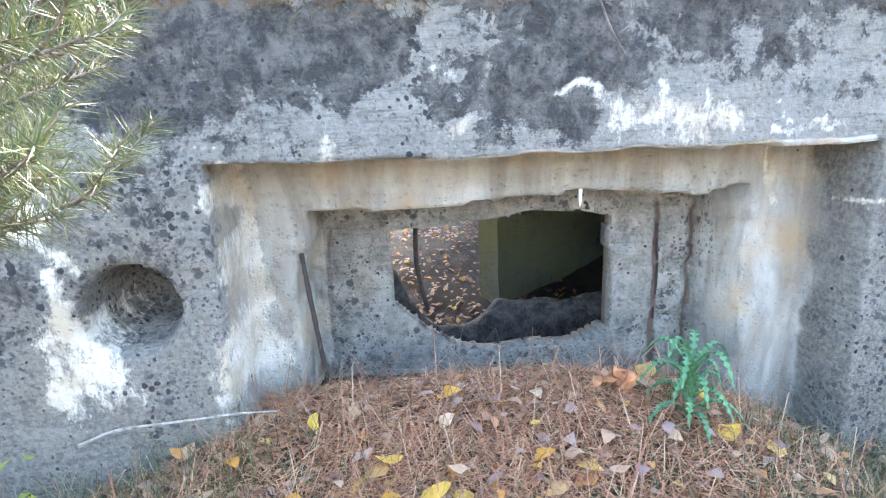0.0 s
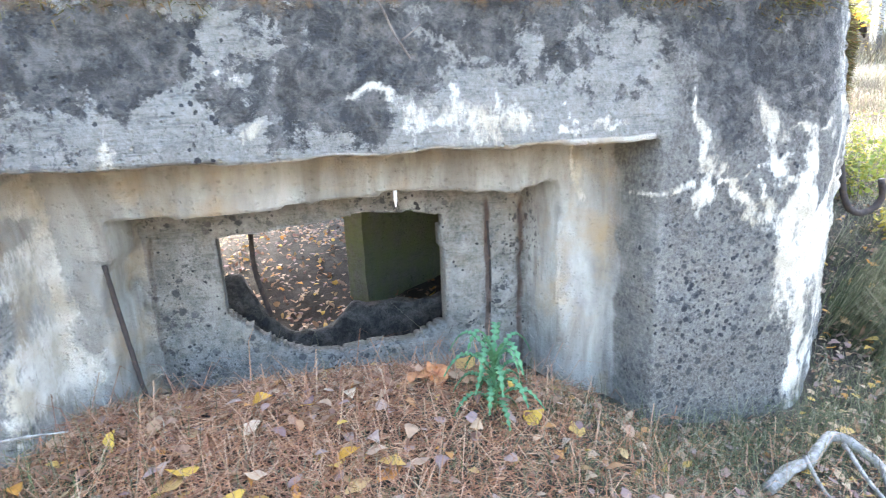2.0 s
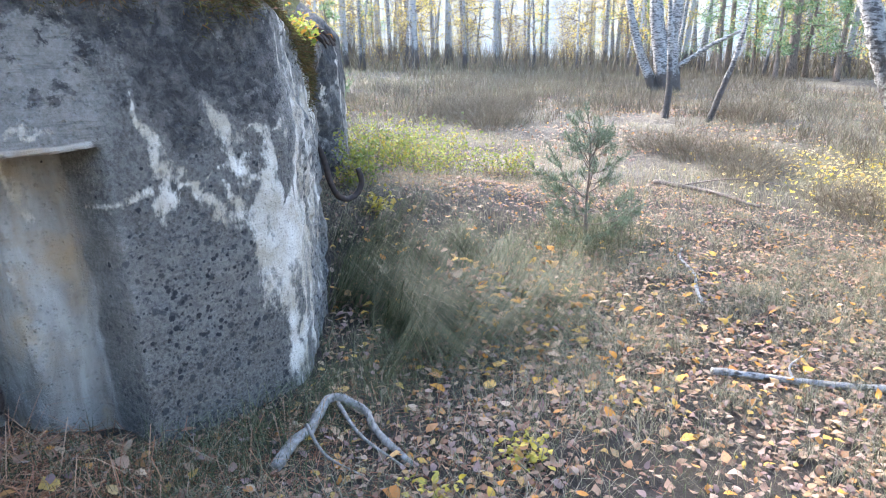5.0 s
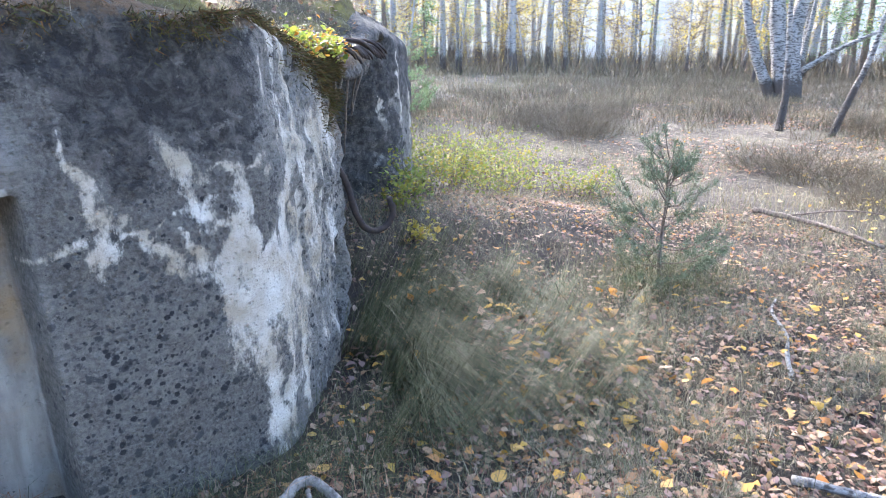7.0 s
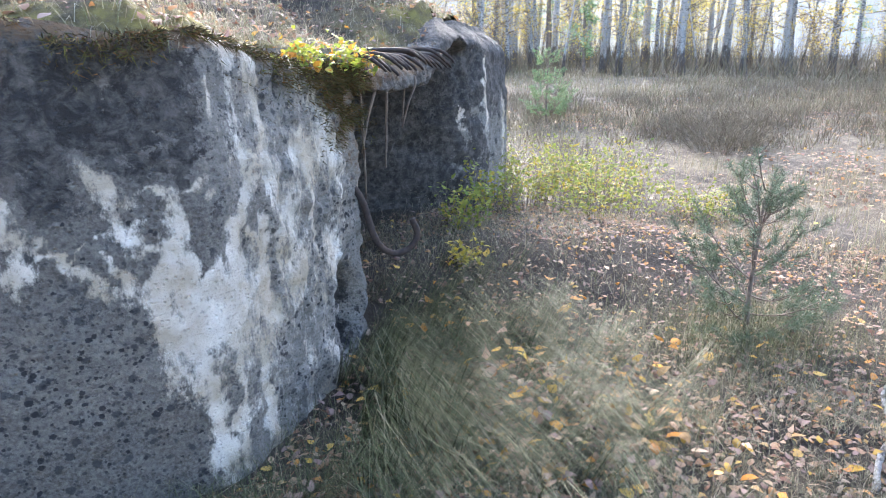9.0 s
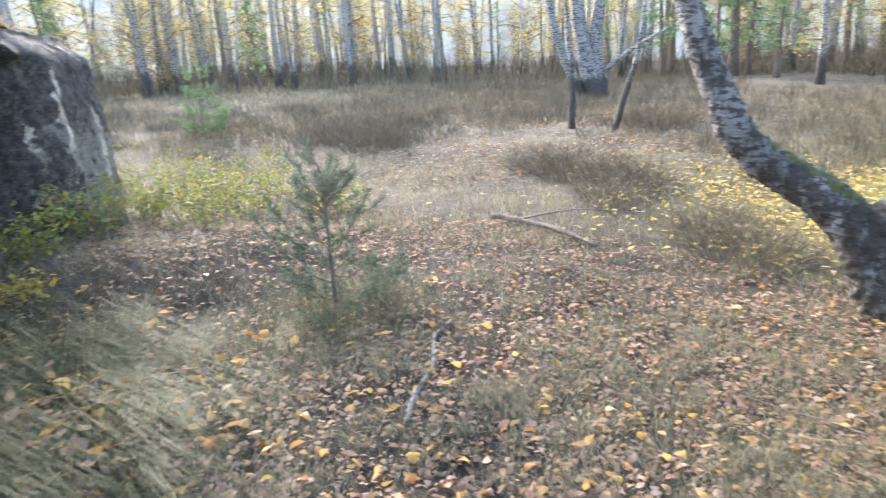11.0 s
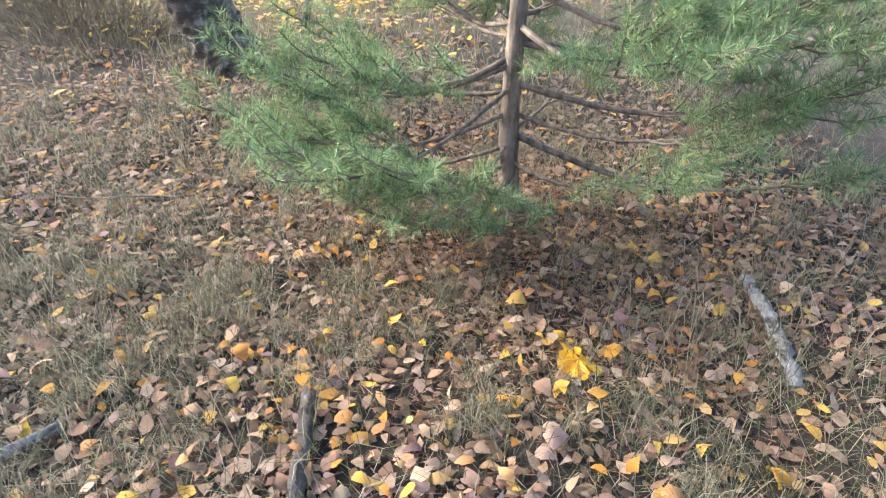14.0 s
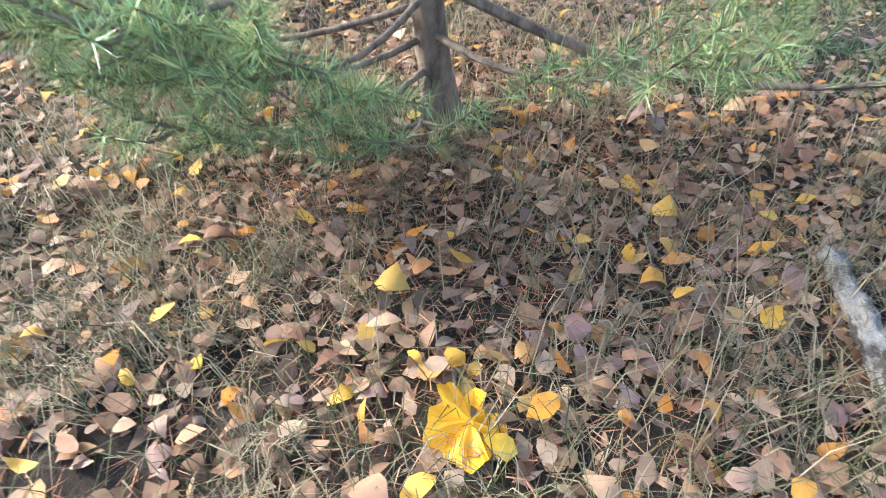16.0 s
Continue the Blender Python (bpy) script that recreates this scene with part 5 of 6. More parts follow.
stuff("pine_litter", h, PINE_LITTER, "rust-brown fallen pine needles heaped before the embrasure", "needles")

# orange leaves caught on the tussocks, yellow ones under the crooked birch
BRIGHT = island_colours("bright_leaves", [(.62, .26, .04), (.66, .4, .06), (.56, .34, .16), (.68, .46, .08), (.5, .2, .05), (.62, .45, .3)], 0.6, through=0.3)
h = Heap()
x, y = rng.normal(4.95, .55, 150), rng.normal(2.05, .55, 150)
ok = free(x, y)
x, y = x[ok], y[ok]
up = 0.07 + 0.27 * np.exp(-((x - 4.7) / .45) ** 2 - ((y - 2.2) / .45) ** 2)
h.leaves(np.stack([x, y, ground_z(x, y) + up], -1), rng.uniform(.05, .085, len(x)), np.abs(rng.normal(.3, .35, len(x))))
for cx, cy, sx, sy, m, size in ((5.9, -2.1, 1.1, .9, 520, .044), (5.2, .4, 1.2, .8, 160, .06), (4.2, 1.2, .8, .4, 60, .07), (0.8, 1.55, .75, .22, 46, .085)):
    x, y = rng.normal(cx, sx, m), rng.normal(cy, sy, m)
    h.leaves(np.stack([x, y, ground_z(x, y) + rng.uniform(.015, .05, m)], -1), rng.uniform(.7, 1.25, m) * size, np.abs(rng.normal(.15, .4, m)))
stuff("orange_leaves", h, BRIGHT, "orange and yellow fresh-fallen leaves lying on grass", "leaves")
YELLOW = island_colours("yellow_leaves", [(.62, .46, .06), (.56, .44, .1), (.66, .5, .2), (.5, .33, .08)], 0.6, through=0.3)
x, y = rng.normal(12.4, 1.3, 3200), rng.normal(-1.7, 1.6, 3200)
h = Heap().leaves(np.stack([x, y, ground_z(x, y) + rng.uniform(.02, .07, 3200)], -1), rng.uniform(.05, .085, 3200), np.abs(rng.normal(.1, .35, 3200)))
stuff("yellow_leaves", h, YELLOW, "yellow leaves spread on moss behind the crooked birch", "leaves")

# fine sward in small tufts along the last stretch, and denser clumps (place, spread, tufts, length)
TUFTS = [(6.25, -1.25, .28, .22, 34, .15), (6.35, -1.75, .2, .15, 14, .13), (5.75, -1.1, .2, .2, 16, .14), (5.72, -2.35, .1, .08, 8, .12), (5.45, -2.75, .12, .1, 9, .1), (6.05, -2.05, .06, .06, 4, .12), (7.2, -.3, .6, .5, 40, .16), (5.9, .2, .7, .5, 40, .15)]
SWARD = island_colours("sward", [(.24, .2, .13), (.14, .14, .075), (.36, .31, .22), (.1, .12, .06), (.19, .16, .105), (.44, .39, .29), (.14, .16, .09), (.07, .06, .04)], 0.7, through=0.3)
c, r = scatter(2500, 4.2, 8.6, -4.4, 1.6, 151, lambda x, y: np.clip(0.5 + 1.1 * vnoise(x, y, 0.9, 152), 0.28, 1))
m = 36
p = np.repeat(c, m, 0) + np.concatenate([r.normal(size=(len(c) * m, 2)) * 0.045, np.zeros((len(c) * m, 1))], 1)
lie = np.repeat(r.uniform(0, 6.28, len(c)), m) + r.normal(0, 1.1, len(p))
h = Heap().blades(p, lie, r.gamma(4, 0.024, len(p)) + 0.03, np.abs(r.normal(1.2, 0.35, len(p))), np.full(len(p), 0.0019))
for cx, cy, sx, sy, m, ln in TUFTS:
    for k in range(m):
        a, b, q = rng.normal(cx, sx), rng.normal(cy, sy), 44
        x, y = rng.normal(a, .022, q), rng.normal(b, .022, q)
        h.blades(np.stack([x, y, ground_z(x, y) + .01], -1), rng.uniform(0, 6.28, q), ln * rng.uniform(.5, 1.2, q), np.abs(rng.normal(.85, .3, q)), np.full(q, .0021))
stuff("sward", h, SWARD, "grey-green and straw-coloured thin grass in small tufts", "grass")

# fine litter of straws and twiglets pressed flat
h = Heap()
p, r = scatter(80000, -1.6, 9.0, -4.4, 4.2, 131, lambda x, y: 0.6 + 0.4 * sm(1.0, -0.5, y) * sm(3.5, 4.5, x))
w = r.normal(size=p.shape) * np.array([1, 1, .13])
w /= np.linalg.norm(w, axis=1, keepdims=True)
p[:, 2] += r.uniform(.002, .022, len(p))
h.slivers(p, w, r.uniform(.025, .11, len(p)), r.uniform(.0016, .0034, len(p)))
STRAW = island_colours("straw", [(.11, .08, .055), (.22, .175, .12), (.07, .05, .036), (.34, .29, .21), (.14, .1, .075), (.19, .15, .11), (.09, .075, .05)], 0.8)
stuff("plant_litter", h, STRAW, "fine litter of grey straws and twiglets", "litter")

# heather: patches over the heath, and bushes told apart
h = Heap()
p, r = scatter(9000, 7.5, 40, -14, 42, 121, lambda x, y: sm(7, 10, np.hypot(x - 4, y)) * np.clip(1.6 * vnoise(x, y, 0.16, 41) + 0.4, 0, 1))
m = 26
base = np.repeat(p, m, 0) + np.concatenate([r.normal(size=(len(p) * m, 2)) * 0.2, np.zeros((len(p) * m, 1))], 1)
w = r.normal(size=(len(base), 3)) * np.array([.4, .4, .1]) + np.array([0, 0, 1.0])
w /= np.linalg.norm(w, axis=1, keepdims=True)
h.slivers(base, w, r.uniform(.15, .42, len(base)), np.full(len(base), 0.016))
stuff("heather", h, HEATHER, "brown faded heather in low patches on the heath", "heather")

h = Heap()
m = 26000
az, rr = rng.uniform(-40, 150, m), 30 + 40 * rng.random(m) ** 1.5
x, y = 4 + rr * np.sin(np.radians(az)), rr * np.cos(np.radians(az))
w = rng.normal(size=(m, 3)) * np.array([.35, .35, .2]) + np.array([0, 0, 1.0])
w /= np.linalg.norm(w, axis=1, keepdims=True)
h.slivers(np.stack([x, y, land(x, y)], -1), w, rng.uniform(.4, 2.8, m) * rng.random(m) ** 0.5, np.full(m, .045))
stuff("brushwood", h, HEATHER, "thin bare brushwood at the wood's edge", "undergrowth")


def heather_bush(width, height, twigs, seed):
    r = np.random.default_rng(seed)
    ob = tagged(new("heather_bush"), "grey-brown withered heather bush on the heath", "shrub", "heather bushes")
    a, d = r.uniform(0, 6.28, twigs), np.sqrt(r.random(twigs)) * width * 0.35
    base = np.stack([d * np.cos(a), d * np.sin(a), np.zeros(twigs) - 0.02], -1)
    w = np.stack([np.cos(a) * d / width * 2.6, np.sin(a) * d / width * 2.6, np.ones(twigs)], -1) + r.normal(size=(twigs, 3)) * 0.4
    w /= np.linalg.norm(w, axis=1, keepdims=True)
    ln = height * r.uniform(.55, 1.1, twigs)
    for c in range(4):
        h, own = Heap(), (a // 1.5708).astype(int) % 4 == c
        bs, ws, ls = base[own], w[own], ln[own]
        h.slivers(bs, ws, ls, np.full(len(bs), .007))
        for k in range(5):
            at = bs + ws * (ls * r.uniform(.35, .95, len(bs)))[:, None]
            q = ws + r.normal(size=bs.shape) * 0.5
            h.slivers(at, q / np.linalg.norm(q, axis=1, keepdims=True), ls * r.uniform(.15, .35, len(bs)), np.full(len(bs), .007))
        tagged(part_mesh("clump", h.mesh("clump"), HEATHER, ob), kind="stuff")
    return ob


bushes = [heather_bush(1.5, .6, 330, 1), heather_bush(1.0, .42, 240, 2)]
for k, (x, y, sz) in enumerate([(12.3, 2.4, 1.1), (10.4, .1, 1.0), (12.0, 1.6, .9), (10.9, 1.4, 1.0), (14, 7.8, 1.3), (13.2, 8.7, 1.2), (13, 7.1, 1.1), (12.8, 12.5, 1), (9.9, -.3, .9), (16.5, -1.0, 1.2), (12.6, 3.2, .8), (15.5, 8.8, 1.4), (17, 2.6, 1.2), (14.5, 9.4, 1.3)]):
    plant(bushes[k % 2], x, y, k * 2.1, sz)


def leafy_bush(name, x, y, width, height, stems, leaf, label, mat, seed):
    r = np.random.default_rng(seed)
    ob = tagged(new(name), label, "shrub")
    ob.location = (x, y, float(ground_z(x, y)) - 0.02)
    wood, fol = Heap(), Heap()
    for k in range(stems):
        a, d = r.uniform(0, 6.28), math.sqrt(r.random()) * width * 0.4
        t = np.linspace(0, 1, 5)[:, None]
        ln = height * r.uniform(.5, 1.1)
        p = np.array([d * math.cos(a), d * math.sin(a), 0]) + t * np.array([math.cos(a) * .3 * ln, math.sin(a) * .3 * ln, ln]) + r.normal(size=(5, 3)) * .02 * t
        wood.tube(p, np.linspace(.004, .0015, 5), 4, 0, False)
        m = 14
        u = r.uniform(.25, 1, m)
        at = np.stack([np.interp(u, np.linspace(0, 1, 5), p[:, j]) for j in range(3)], -1) + r.normal(size=(m, 3)) * .045
        fol.leaves(at, leaf * r.uniform(.7, 1.2, m), np.abs(r.normal(.3, .5, m)))
    tagged(part_mesh("stemwork", wood.mesh("stemwork"), PINE_BARK, ob), kind="stuff")
    tagged(part_mesh("foliage", fol.mesh("foliage"), mat, ob), kind="stuff")
    return ob


for k, (x, y, wd, ht, st) in enumerate([(8.0, 4.7, 1.4, .5, 45), (7.5, 5.4, 1.3, .6, 45), (8.6, 5.6, 1.6, .55, 50), (7.2, 4.2, .8, .4, 26), (9.4, 6.8, 1.9, .55, 45), (8.9, 4.2, .9, .3, 35), (6.15, 4.25, .4, .42, 26), (5.55, 3.75, .35, .3, 20), (6.75, 4.6, .5, .4, 26)]):
    leafy_bush("yellow_shrub", x, y, wd, ht * 1.35, int(st * 1.25), .045, "low shrub with yellow-green autumn leaves" if k < 6 else "small green shrub at the foot of the bunker", YELLOW_LEAVES, 200 + k)
leafy_bush("green_shrub", -.66, 1.6, .35, .36, 24, .05, "small green leafy shrub beside the wall", YELLOW_LEAVES, 251)
GOLD = island_colours("gold_leaves", [(.45, .36, .05), (.52, .4, .05), (.36, .32, .06)], 0.5, through=0.3)
leafy_bush("yellow_sprout", 3.52, .76, .2, .08, 9, .035, "bright yellow low sprout in the grass", GOLD, 252)
leafy_bush("yellow_sprout", 3.0, .9, .12, .1, 6, .035, "bright yellow low sprout in the grass", GOLD, 253)
leafy_bush("yellow_sprout", 5.2, 3.2, .12, .16, 8, .05, "bright yellow sprout near the iron hook", GOLD, 254)
SPRIG = island_colours("sprig_leaves", [(.3, .36, .05), (.2, .28, .045), (.42, .42, .06), (.36, .4, .06), (.5, .22, .03)], 0.6, through=0.4)
for x, y, wd in ((4.0, 2.78, .3), (4.2, 2.95, .3), (4.4, 3.12, .25)):
    sprig = leafy_bush("roof_sprig", x, y, wd, .07, 15, .042, "bright yellow-green leafy sprig on the roof edge", SPRIG, int(260 + 10 * x))
    sprig.location.z = 2.1
MOSS = island_colours("moss", [(.05, .05, .02), (.1, .065, .028), (.14, .13, .03), (.035, .035, .018), (.17, .085, .03), (.08, .075, .025)], 0.95)
m = 26000
at = np.concatenate([rng.uniform(-3, 4.9, m - 8000), rng.normal(4.55, .13, 8000)])
drop = np.concatenate([np.abs(rng.normal(0, .05, m - 8000)) * (1 + .8 * vnoise(at[:m - 8000], 0 * at[:m - 8000], 3, 311)), rng.uniform(0, .55, 8000) * rng.random(8000)])
keep = (drop >= 0) & (vnoise(at, drop * 2, 5, 312) > -0.35)
at, drop = at[keep], drop[keep]
bx0, by0, ix, iy = plan(at)
ledge = 2.26 - 0.16 * sm(3.3, 4.3, at) + 0.42 * sm(5.7, 7.0, at) + 0.03 * vnoise(at, at * 0, 2.5, 8)
inset = 0.05 + 0.05 * sm(.12, 0, drop) + rng.uniform(-.05, .01, len(at))
w = rng.normal(size=(len(at), 3)) * 0.6 + np.stack([-ix, -iy, -0.3 + 0 * ix], -1)
h = Heap().slivers(np.stack([bx0 + ix * inset, by0 + iy * inset, ledge - drop], -1), w / np.linalg.norm(w, axis=1, keepdims=True), rng.uniform(.02, .055, len(at)), np.full(len(at), .006))
tagged(part_mesh("moss_fringe", h.mesh("moss_fringe"), MOSS, bunker, "brown and olive moss along the roof edge"), kind="stuff")
SPRUCE_GREEN = island_colours("thistle_green", [(.09, .22, .1), (.13, .27, .13), (.16, .28, .12)], 0.5, through=0.3)


def thistle(x, y):
    ob = tagged(new("thistle"), "green spiny thistle growing on the mound", "plant")
    ob.location = (x, y, float(ground_z(x, y)) - 0.01)
    for k in range(26):
        a, ln, up = k * 2.4, 0.1 + 0.018 * (k % 6), 0.5 + 0.02 * k
        h = Heap()
        t = np.linspace(0, 1, 22)
        line = np.stack([np.cos(a) * ln * t, np.sin(a) * ln * t, 0.01 + 0.16 * up * np.sin(t * 2.2) + 0.009 * k - 0.09 * t ** 2], -1)
        side = np.array([-math.sin(a), math.cos(a), 0])
        w = 0.002 + 0.018 * np.sin(0.25 + t * 2.7) * (0.12 + 0.88 * (np.arange(22) % 2))
        v = np.stack([line - side * w[:, None] + np.array([0, 0, .008]), line, line + side * w[:, None] + np.array([0, 0, .008])], 1).reshape(-1, 3)
        i = np.arange(21)[:, None] * 3
        h.add(v, np.concatenate([np.concatenate([i + o for o in q], 1) for q in ((0, 1, 4), (0, 4, 3), (1, 2, 5), (1, 5, 4))]))
        part_mesh("leaf", h.mesh("leaf"), SPRUCE_GREEN, ob)
    part_mesh("stem", Heap().tube([(0, 0, 0), (.005, 0, .12), (0, .005, .25)], [.006, .005, .002], 6).mesh("stem"), SPRUCE_GREEN, ob)
    return ob


thistle(1.66, 1.78)


# ---- dead wood ----
def log(name, points, r0, r1, mat, label, k=12, side=(), foot=0.25):
    """A fallen stick or log lying on the ground: plan points and lift."""
    ob = tagged(new(name), label, "branch" if r0 < 0.04 else "log")
    x0, y0 = points[0][:2]
    ob.location = (x0, y0, float(ground_z(x0, y0)))
    def raised(q):
        return [(x - x0, y - y0, float(ground_z(x, y)) - ob.location.z + up) for x, y, up in q]
    c = curve_points(raised(points), 24)
    stem_mesh("stem", c, np.linspace(r0, r1, 24), k, 0.17, mat, ob, -foot)
    for q, r in side:
        stem_mesh("side_twig", curve_points(raised(q), 10), np.linspace(r, r * .4, 10), 7, 0.05, mat, ob, -foot)
    return ob


GREY_WOOD = material("bleached_wood", rough=0.9)
ng = Nodes(GREY_WOOD)
gw = ng.noise(30, 6, 0.7, ng.coords((1, 1, 1)))
ng.colour(ng.mix(ng.ramp(gw, 0.35, 0.65), (.1, .085, .07), (.33, .3, .26)))
ng.bump(gw, 0.7, 0.006)
log("birch_pole", [(4.95, .32, .03), (5.25, -.25, .03), (5.6, -.8, .03), (5.9, -1.2, .03)], .02, .015, BIRCH, "fallen white birch pole lying in leaves", side=[([(5.15, -.1, .03), (5.22, -.05, .09), (5.3, -.1, .14)], .009)])
log("birch_stick", [(7.01, 1.11, .03), (6.72, 1.04, .04), (6.4, .83, .03), (6.1, .73, .035), (5.87, .62, .03)], .009, .014, OLD_BIRCH, "thin pale birch stick lying on the ground")
log("fallen_branch", [(9.43, 2.2, .08), (9.4, 1.9, .06), (9.3, 1.4, .07), (9.1, .85, .05)], .033, .018, PINE_BARK, "mossy rotten branch lying in the heath", side=[([(9.4, 1.8, .08), (9.7, 1.3, .2), (10, .7, .18)], .012)])
log("birch_log", [(6.1, -3.36, .035), (5.9, -3.3, .04), (5.75, -3.25, .03), (5.62, -3.2, .01)], .022, .024, OLD_BIRCH, "short white birch log among fallen leaves", foot=0.1)
log("birch_stick", [(5.87, -1.85, .035), (5.7, -1.84, .03), (5.5, -1.82, .03), (5.2, -1.86, .03)], .02, .018, OLD_BIRCH, "broken dark birch stick among leaves", foot=0.8)
log("bleached_root", [(2.7, 1.52, .02), (2.85, 1.57, .04), (2.97, 1.59, .05), (3.1, 1.65, .085), (3.2, 1.66, .085), (3.23, 1.5, .06), (3.15, 1.36, .05), (3.1, 1.1, .01)], .027, .016, GREY_WOOD, "bleached forked root standing up from grass", side=[([(3.15, 1.6, .1), (3.05, 1.35, .07), (3.05, 1.1, .03)], .011), ([(2.95, 1.6, .07), (2.88, 1.4, .04), (2.9, 1.2, .02)], .01)])
log("dead_stick", [(x, 1.84, z - float(ground_z(x, 1.84))) for x, z in ((-.44, .8), (-.3, .845), (-.1, .855), (.08, .865), (.22, .86))], .005, .003, GREY_WOOD, "thin pale dead stalk leaning at the wall")
log("dead_stick", [(7.05, -1.35, .06), (7.1, -1.15, .06), (7.15, -.95, .05), (7.2, -.7, .05)], .005, .003, PINE_BARK, "thin dark dead twig on leaves")
for x, y, a, ln in ((44, 52, -.5, 9), (46, 50, -.6, 6), (53, 33, -.8, 5)):
    log("fallen_birch", [(x, y, .3), (x + ln * .5 * math.cos(a), y + ln * .5 * math.sin(a), .4), (x + ln * math.cos(a), y + ln * math.sin(a), .5)], .14, .08, BIRCH, "fallen birch trunk at the wood's edge", 8)
FUNGUS = material("brown_fungus", rough=0.7)
nf = Nodes(FUNGUS)
nf.colour(nf.mix(nf.ramp(nf.noise(30, 5), 0.35, 0.7), (.24, .08, .03), (.5, .22, .08)))


def dried_frond(x, y):
    """A crumpled rust-brown leaf clump."""
    h = Heap()
    m = 9
    c = np.stack([rng.normal(0, .035, m), rng.normal(0, .02, m), rng.uniform(.02, .05, m)], -1)
    h.leaves(c, rng.uniform(.07, .11, m), np.abs(rng.normal(.2, .4, m)), 1.1, .5)
    ob = tagged(part_mesh("withered_leaves", h.mesh("withered_leaves"), FUNGUS), "clump of crumpled rust-brown leaves on the mound", "leaves")
    ob.location = (x, y, float(ground_z(x, y)))


dried_frond(1.45, 1.95)
MAPLE = material("maple_yellow", rough=0.55)
nl = Nodes(MAPLE)
nl.colour(nl.mix(nl.ramp(nl.noise(24, 5, 0.6), 0.45, 0.75), (.95, .46, .008), (.72, .29, .01)))
nl.bump(nl.noise(45, 4), 0.5, 0.004)


def maple_leaf(x, y, size, turn):
    bm = bmesh.new()
    rim, lobes = [], 44
    centre = bm.verts.new((0, 0, 0.012))
    for k in range(lobes):
        a = k / lobes * 6.283
        r = size * (0.42 + 0.2 * abs(math.cos(a * 2.5 + 0.3)) ** 0.7 + 0.04 * math.sin(a * 11))
        if abs(a - 4.7) < 0.25:
            r *= 0.45
        rim.append(bm.verts.new((r * math.cos(a), r * math.sin(a), 0.01 * math.sin(a * 3) + 0.14 * r * math.sin(a * 2 + 1))))
    half = [bm.verts.new(v.co * 0.55 + Vector((0, 0, 0.008 * math.sin(k)))) for k, v in enumerate(rim)]
    for k in range(lobes):
        j = (k + 1) % lobes
        bm.faces.new((centre, half[k], half[j]))
        bm.faces.new((half[k], rim[k], rim[j], half[j]))
    ob = tagged(part("maple_leaf", bm, MAPLE), "bright yellow fallen maple leaf lying on litter", "leaf")
    ob.location = (x, y, float(ground_z(x, y)) + 0.035)
    ob.rotation_euler = (0.2, -0.35, turn)
    return ob


maple_leaf(5.84, -2.63, .115, 0.6)
maple_leaf(5.73, -2.39, .06, 2.0)


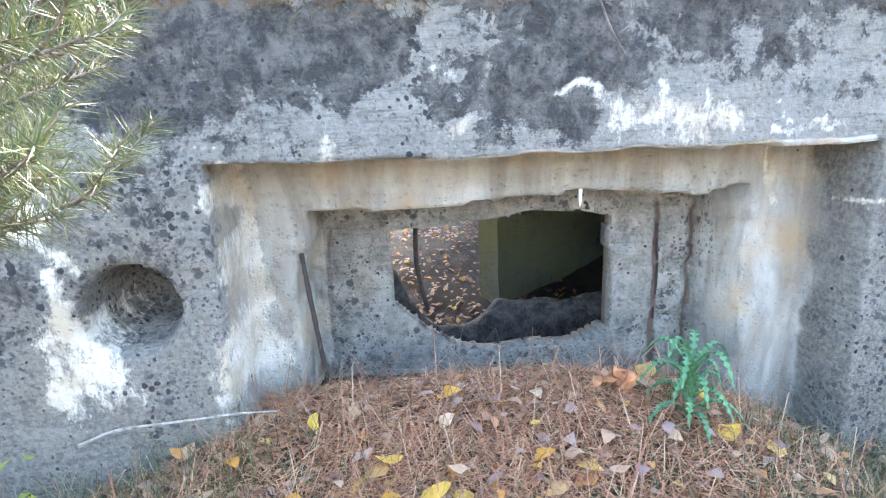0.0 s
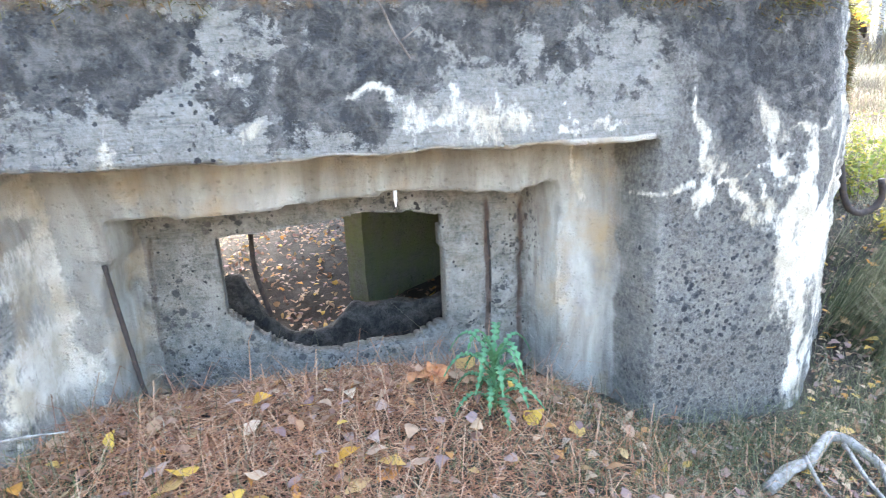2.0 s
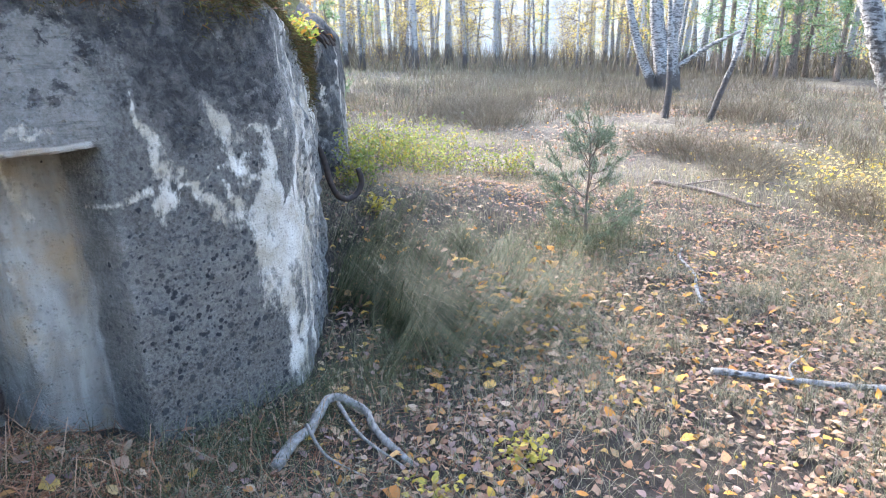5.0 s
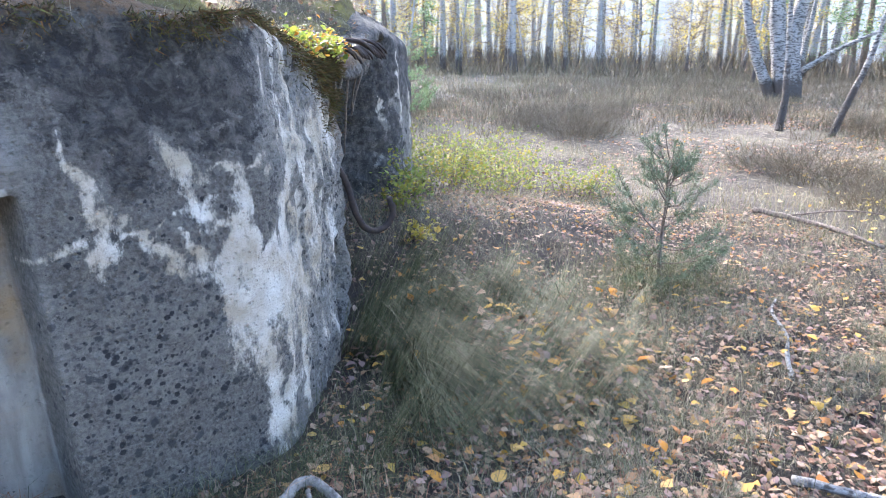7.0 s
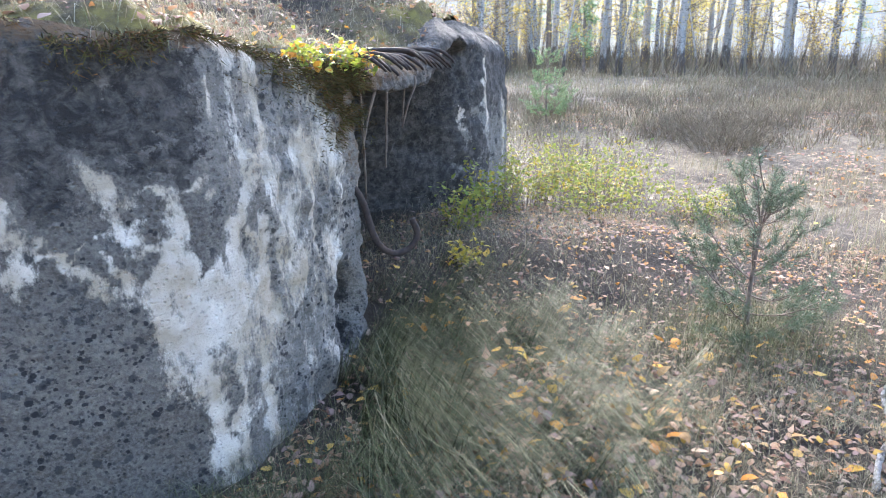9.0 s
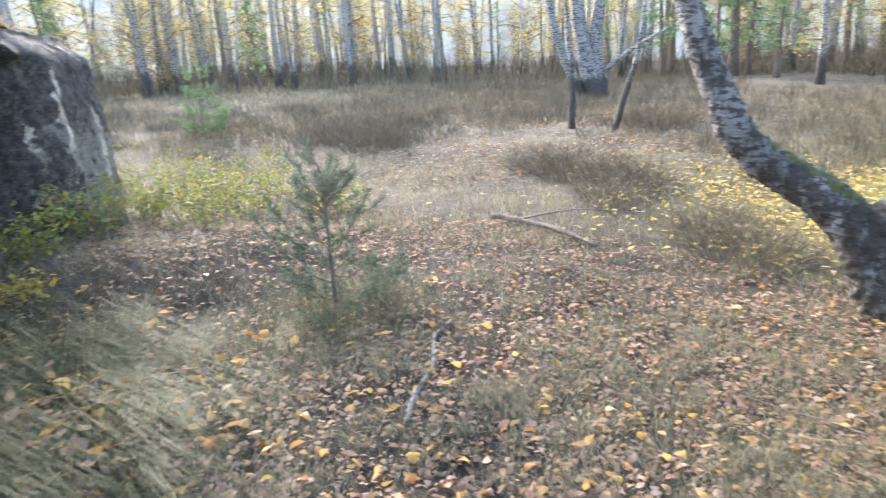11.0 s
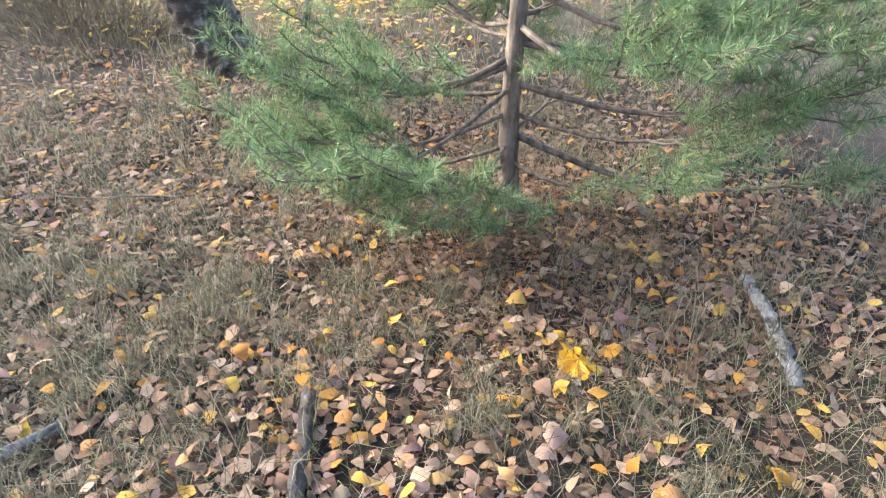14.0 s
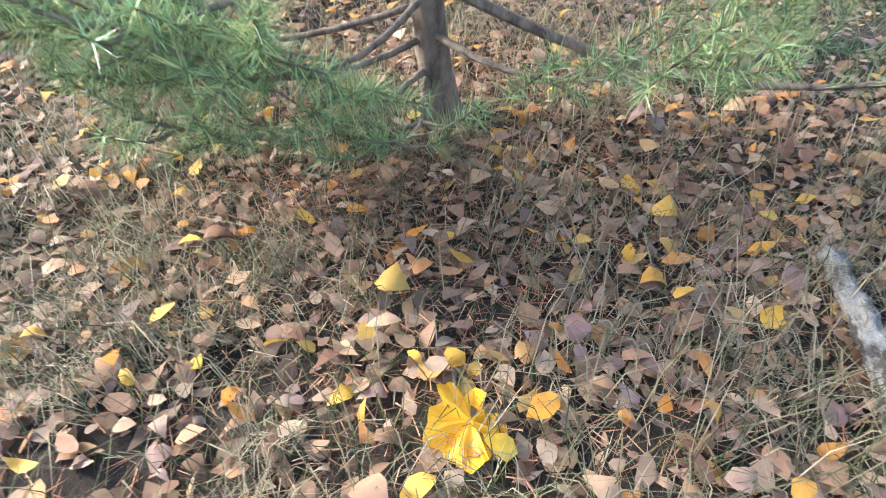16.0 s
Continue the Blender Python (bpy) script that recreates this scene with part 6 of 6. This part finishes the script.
# ---- parked bicycle beyond the pine ----
def bicycle(x, y, turn):
    paint, tyre_m = material("cream_paint", (.6, .58, .52), 0.35), material("tyre_rubber", (.02, .02, .02), 0.8)
    dark = material("black_enamel", (.025, .025, .03), 0.35)
    steel = material("bright_steel", (.6, .6, .62), 0.3, 1.0)
    ob = tagged(new("bicycle"), "parked black city bicycle with a pale step-through tube", "bicycle")
    ob.matrix_basis = pose(x, y, float(ground_z(x, y)), 0, 0, turn)
    a = np.linspace(0, 2 * math.pi, 33)
    for cx in (-.52, .55):
        wheel = new("wheel")
        wheel.parent = ob
        wheel.location = (cx, 0, .345)
        part_mesh("tyre", Heap().tube(np.stack([.33 * np.cos(a), 0 * a, .33 * np.sin(a)], -1), .017, 8).mesh("tyre"), tyre_m, wheel, "", True)
        part_mesh("rim", Heap().tube(np.stack([.308 * np.cos(a), 0 * a, .308 * np.sin(a)], -1), .009, 6).mesh("rim"), steel, wheel, "", True)
        h = Heap()
        for k in range(20):
            b = k / 20 * 6.283
            h.tube([(0, .02 * (-1) ** k, 0), (.305 * math.cos(b), 0, .305 * math.sin(b))], .0012, 3, 0, False)
        part_mesh("spokes", h.mesh("spokes"), steel, wheel)
        part_mesh("hub", Heap().tube([(0, -.05, 0), (0, .05, 0)], .022, 10).mesh("hub"), steel, wheel)
    tubes = [("down_tube", [(-.03, 0, .29), (.12, 0, .33), (.24, 0, .46), (.4, 0, .82)], .024), ("seat_tube", [(-.03, 0, .29), (-.12, 0, .55), (-.2, 0, .86)], .017), ("chain_stay", [(-.03, .04, .29), (-.52, .05, .345)], .011), ("seat_stay", [(-.16, .03, .68), (-.52, .05, .345)], .009), ("fork", [(.4, 0, .84), (.46, 0, .6), (.55, 0, .345)], .014), ("handlebar", [(.3, -.28, 1.02), (.36, -.1, 1.02), (.38, 0, 1.0), (.36, .1, 1.02), (.3, .28, 1.02)], .012), ("stem", [(.4, 0, .82), (.37, 0, 1.0)], .014)]
    for name, q, r in tubes:
        part_mesh(name, Heap().tube(curve_points(q, 10), r, 9).mesh(name), paint if name == "down_tube" else dark, ob, "", True)
    part_mesh("chain_case", Heap().tube([(-.03, -.05, .29), (-.03, -.07, .29)], .1, 20).mesh("chain_case"), steel, ob)
    part_mesh("crank", Heap().tube([(-.03, -.08, .29), (.1, -.1, .2)], .011, 6).mesh("crank"), steel, ob)
    part_mesh("pedal", Heap().tube([(.1, -.1, .2), (.1, -.19, .2)], .03, 4).mesh("pedal"), tyre_m, ob)
    part_mesh("saddle", Heap().tube(curve_points([(-.34, 0, .92), (-.24, 0, .93), (-.08, 0, .91)], 12), np.linspace(.085, .02, 12), 10).mesh("saddle"), tyre_m, ob, "black saddle", True)
    return ob


bicycle(11.85, -7.28, 230)

# ---- single fallen leaves along the last stretch of the walk ----
shapes = []
for k in range(6):
    h = Heap().leaves(np.zeros((1, 3)), np.array([0.052]), np.array([0.12]), 0.75 + 0.07 * k, 0.2 + 0.1 * k)
    me = h.mesh("fallen_leaf")
    me.materials.append(LEAF)
    shapes.append(me)
lr = np.random.default_rng(77)
for k in range(290):
    x, y = (lr.uniform(5.2, 7.4), lr.uniform(-4.0, -.6)) if k < 230 else (lr.uniform(-.2, 2.6), lr.uniform(1.1, 1.9))
    ob = new("fallen_leaf", shapes[k % 6])
    ob.parent = ground
    ob.location = (x, y, float(ground_z(x, y)) + 0.03)
    ob.rotation_euler = (lr.normal() * 0.3, lr.normal() * 0.3, lr.uniform(0, 6.28))
    sz = lr.uniform(0.75, 1.25)
    ob.scale = (sz, sz, sz)
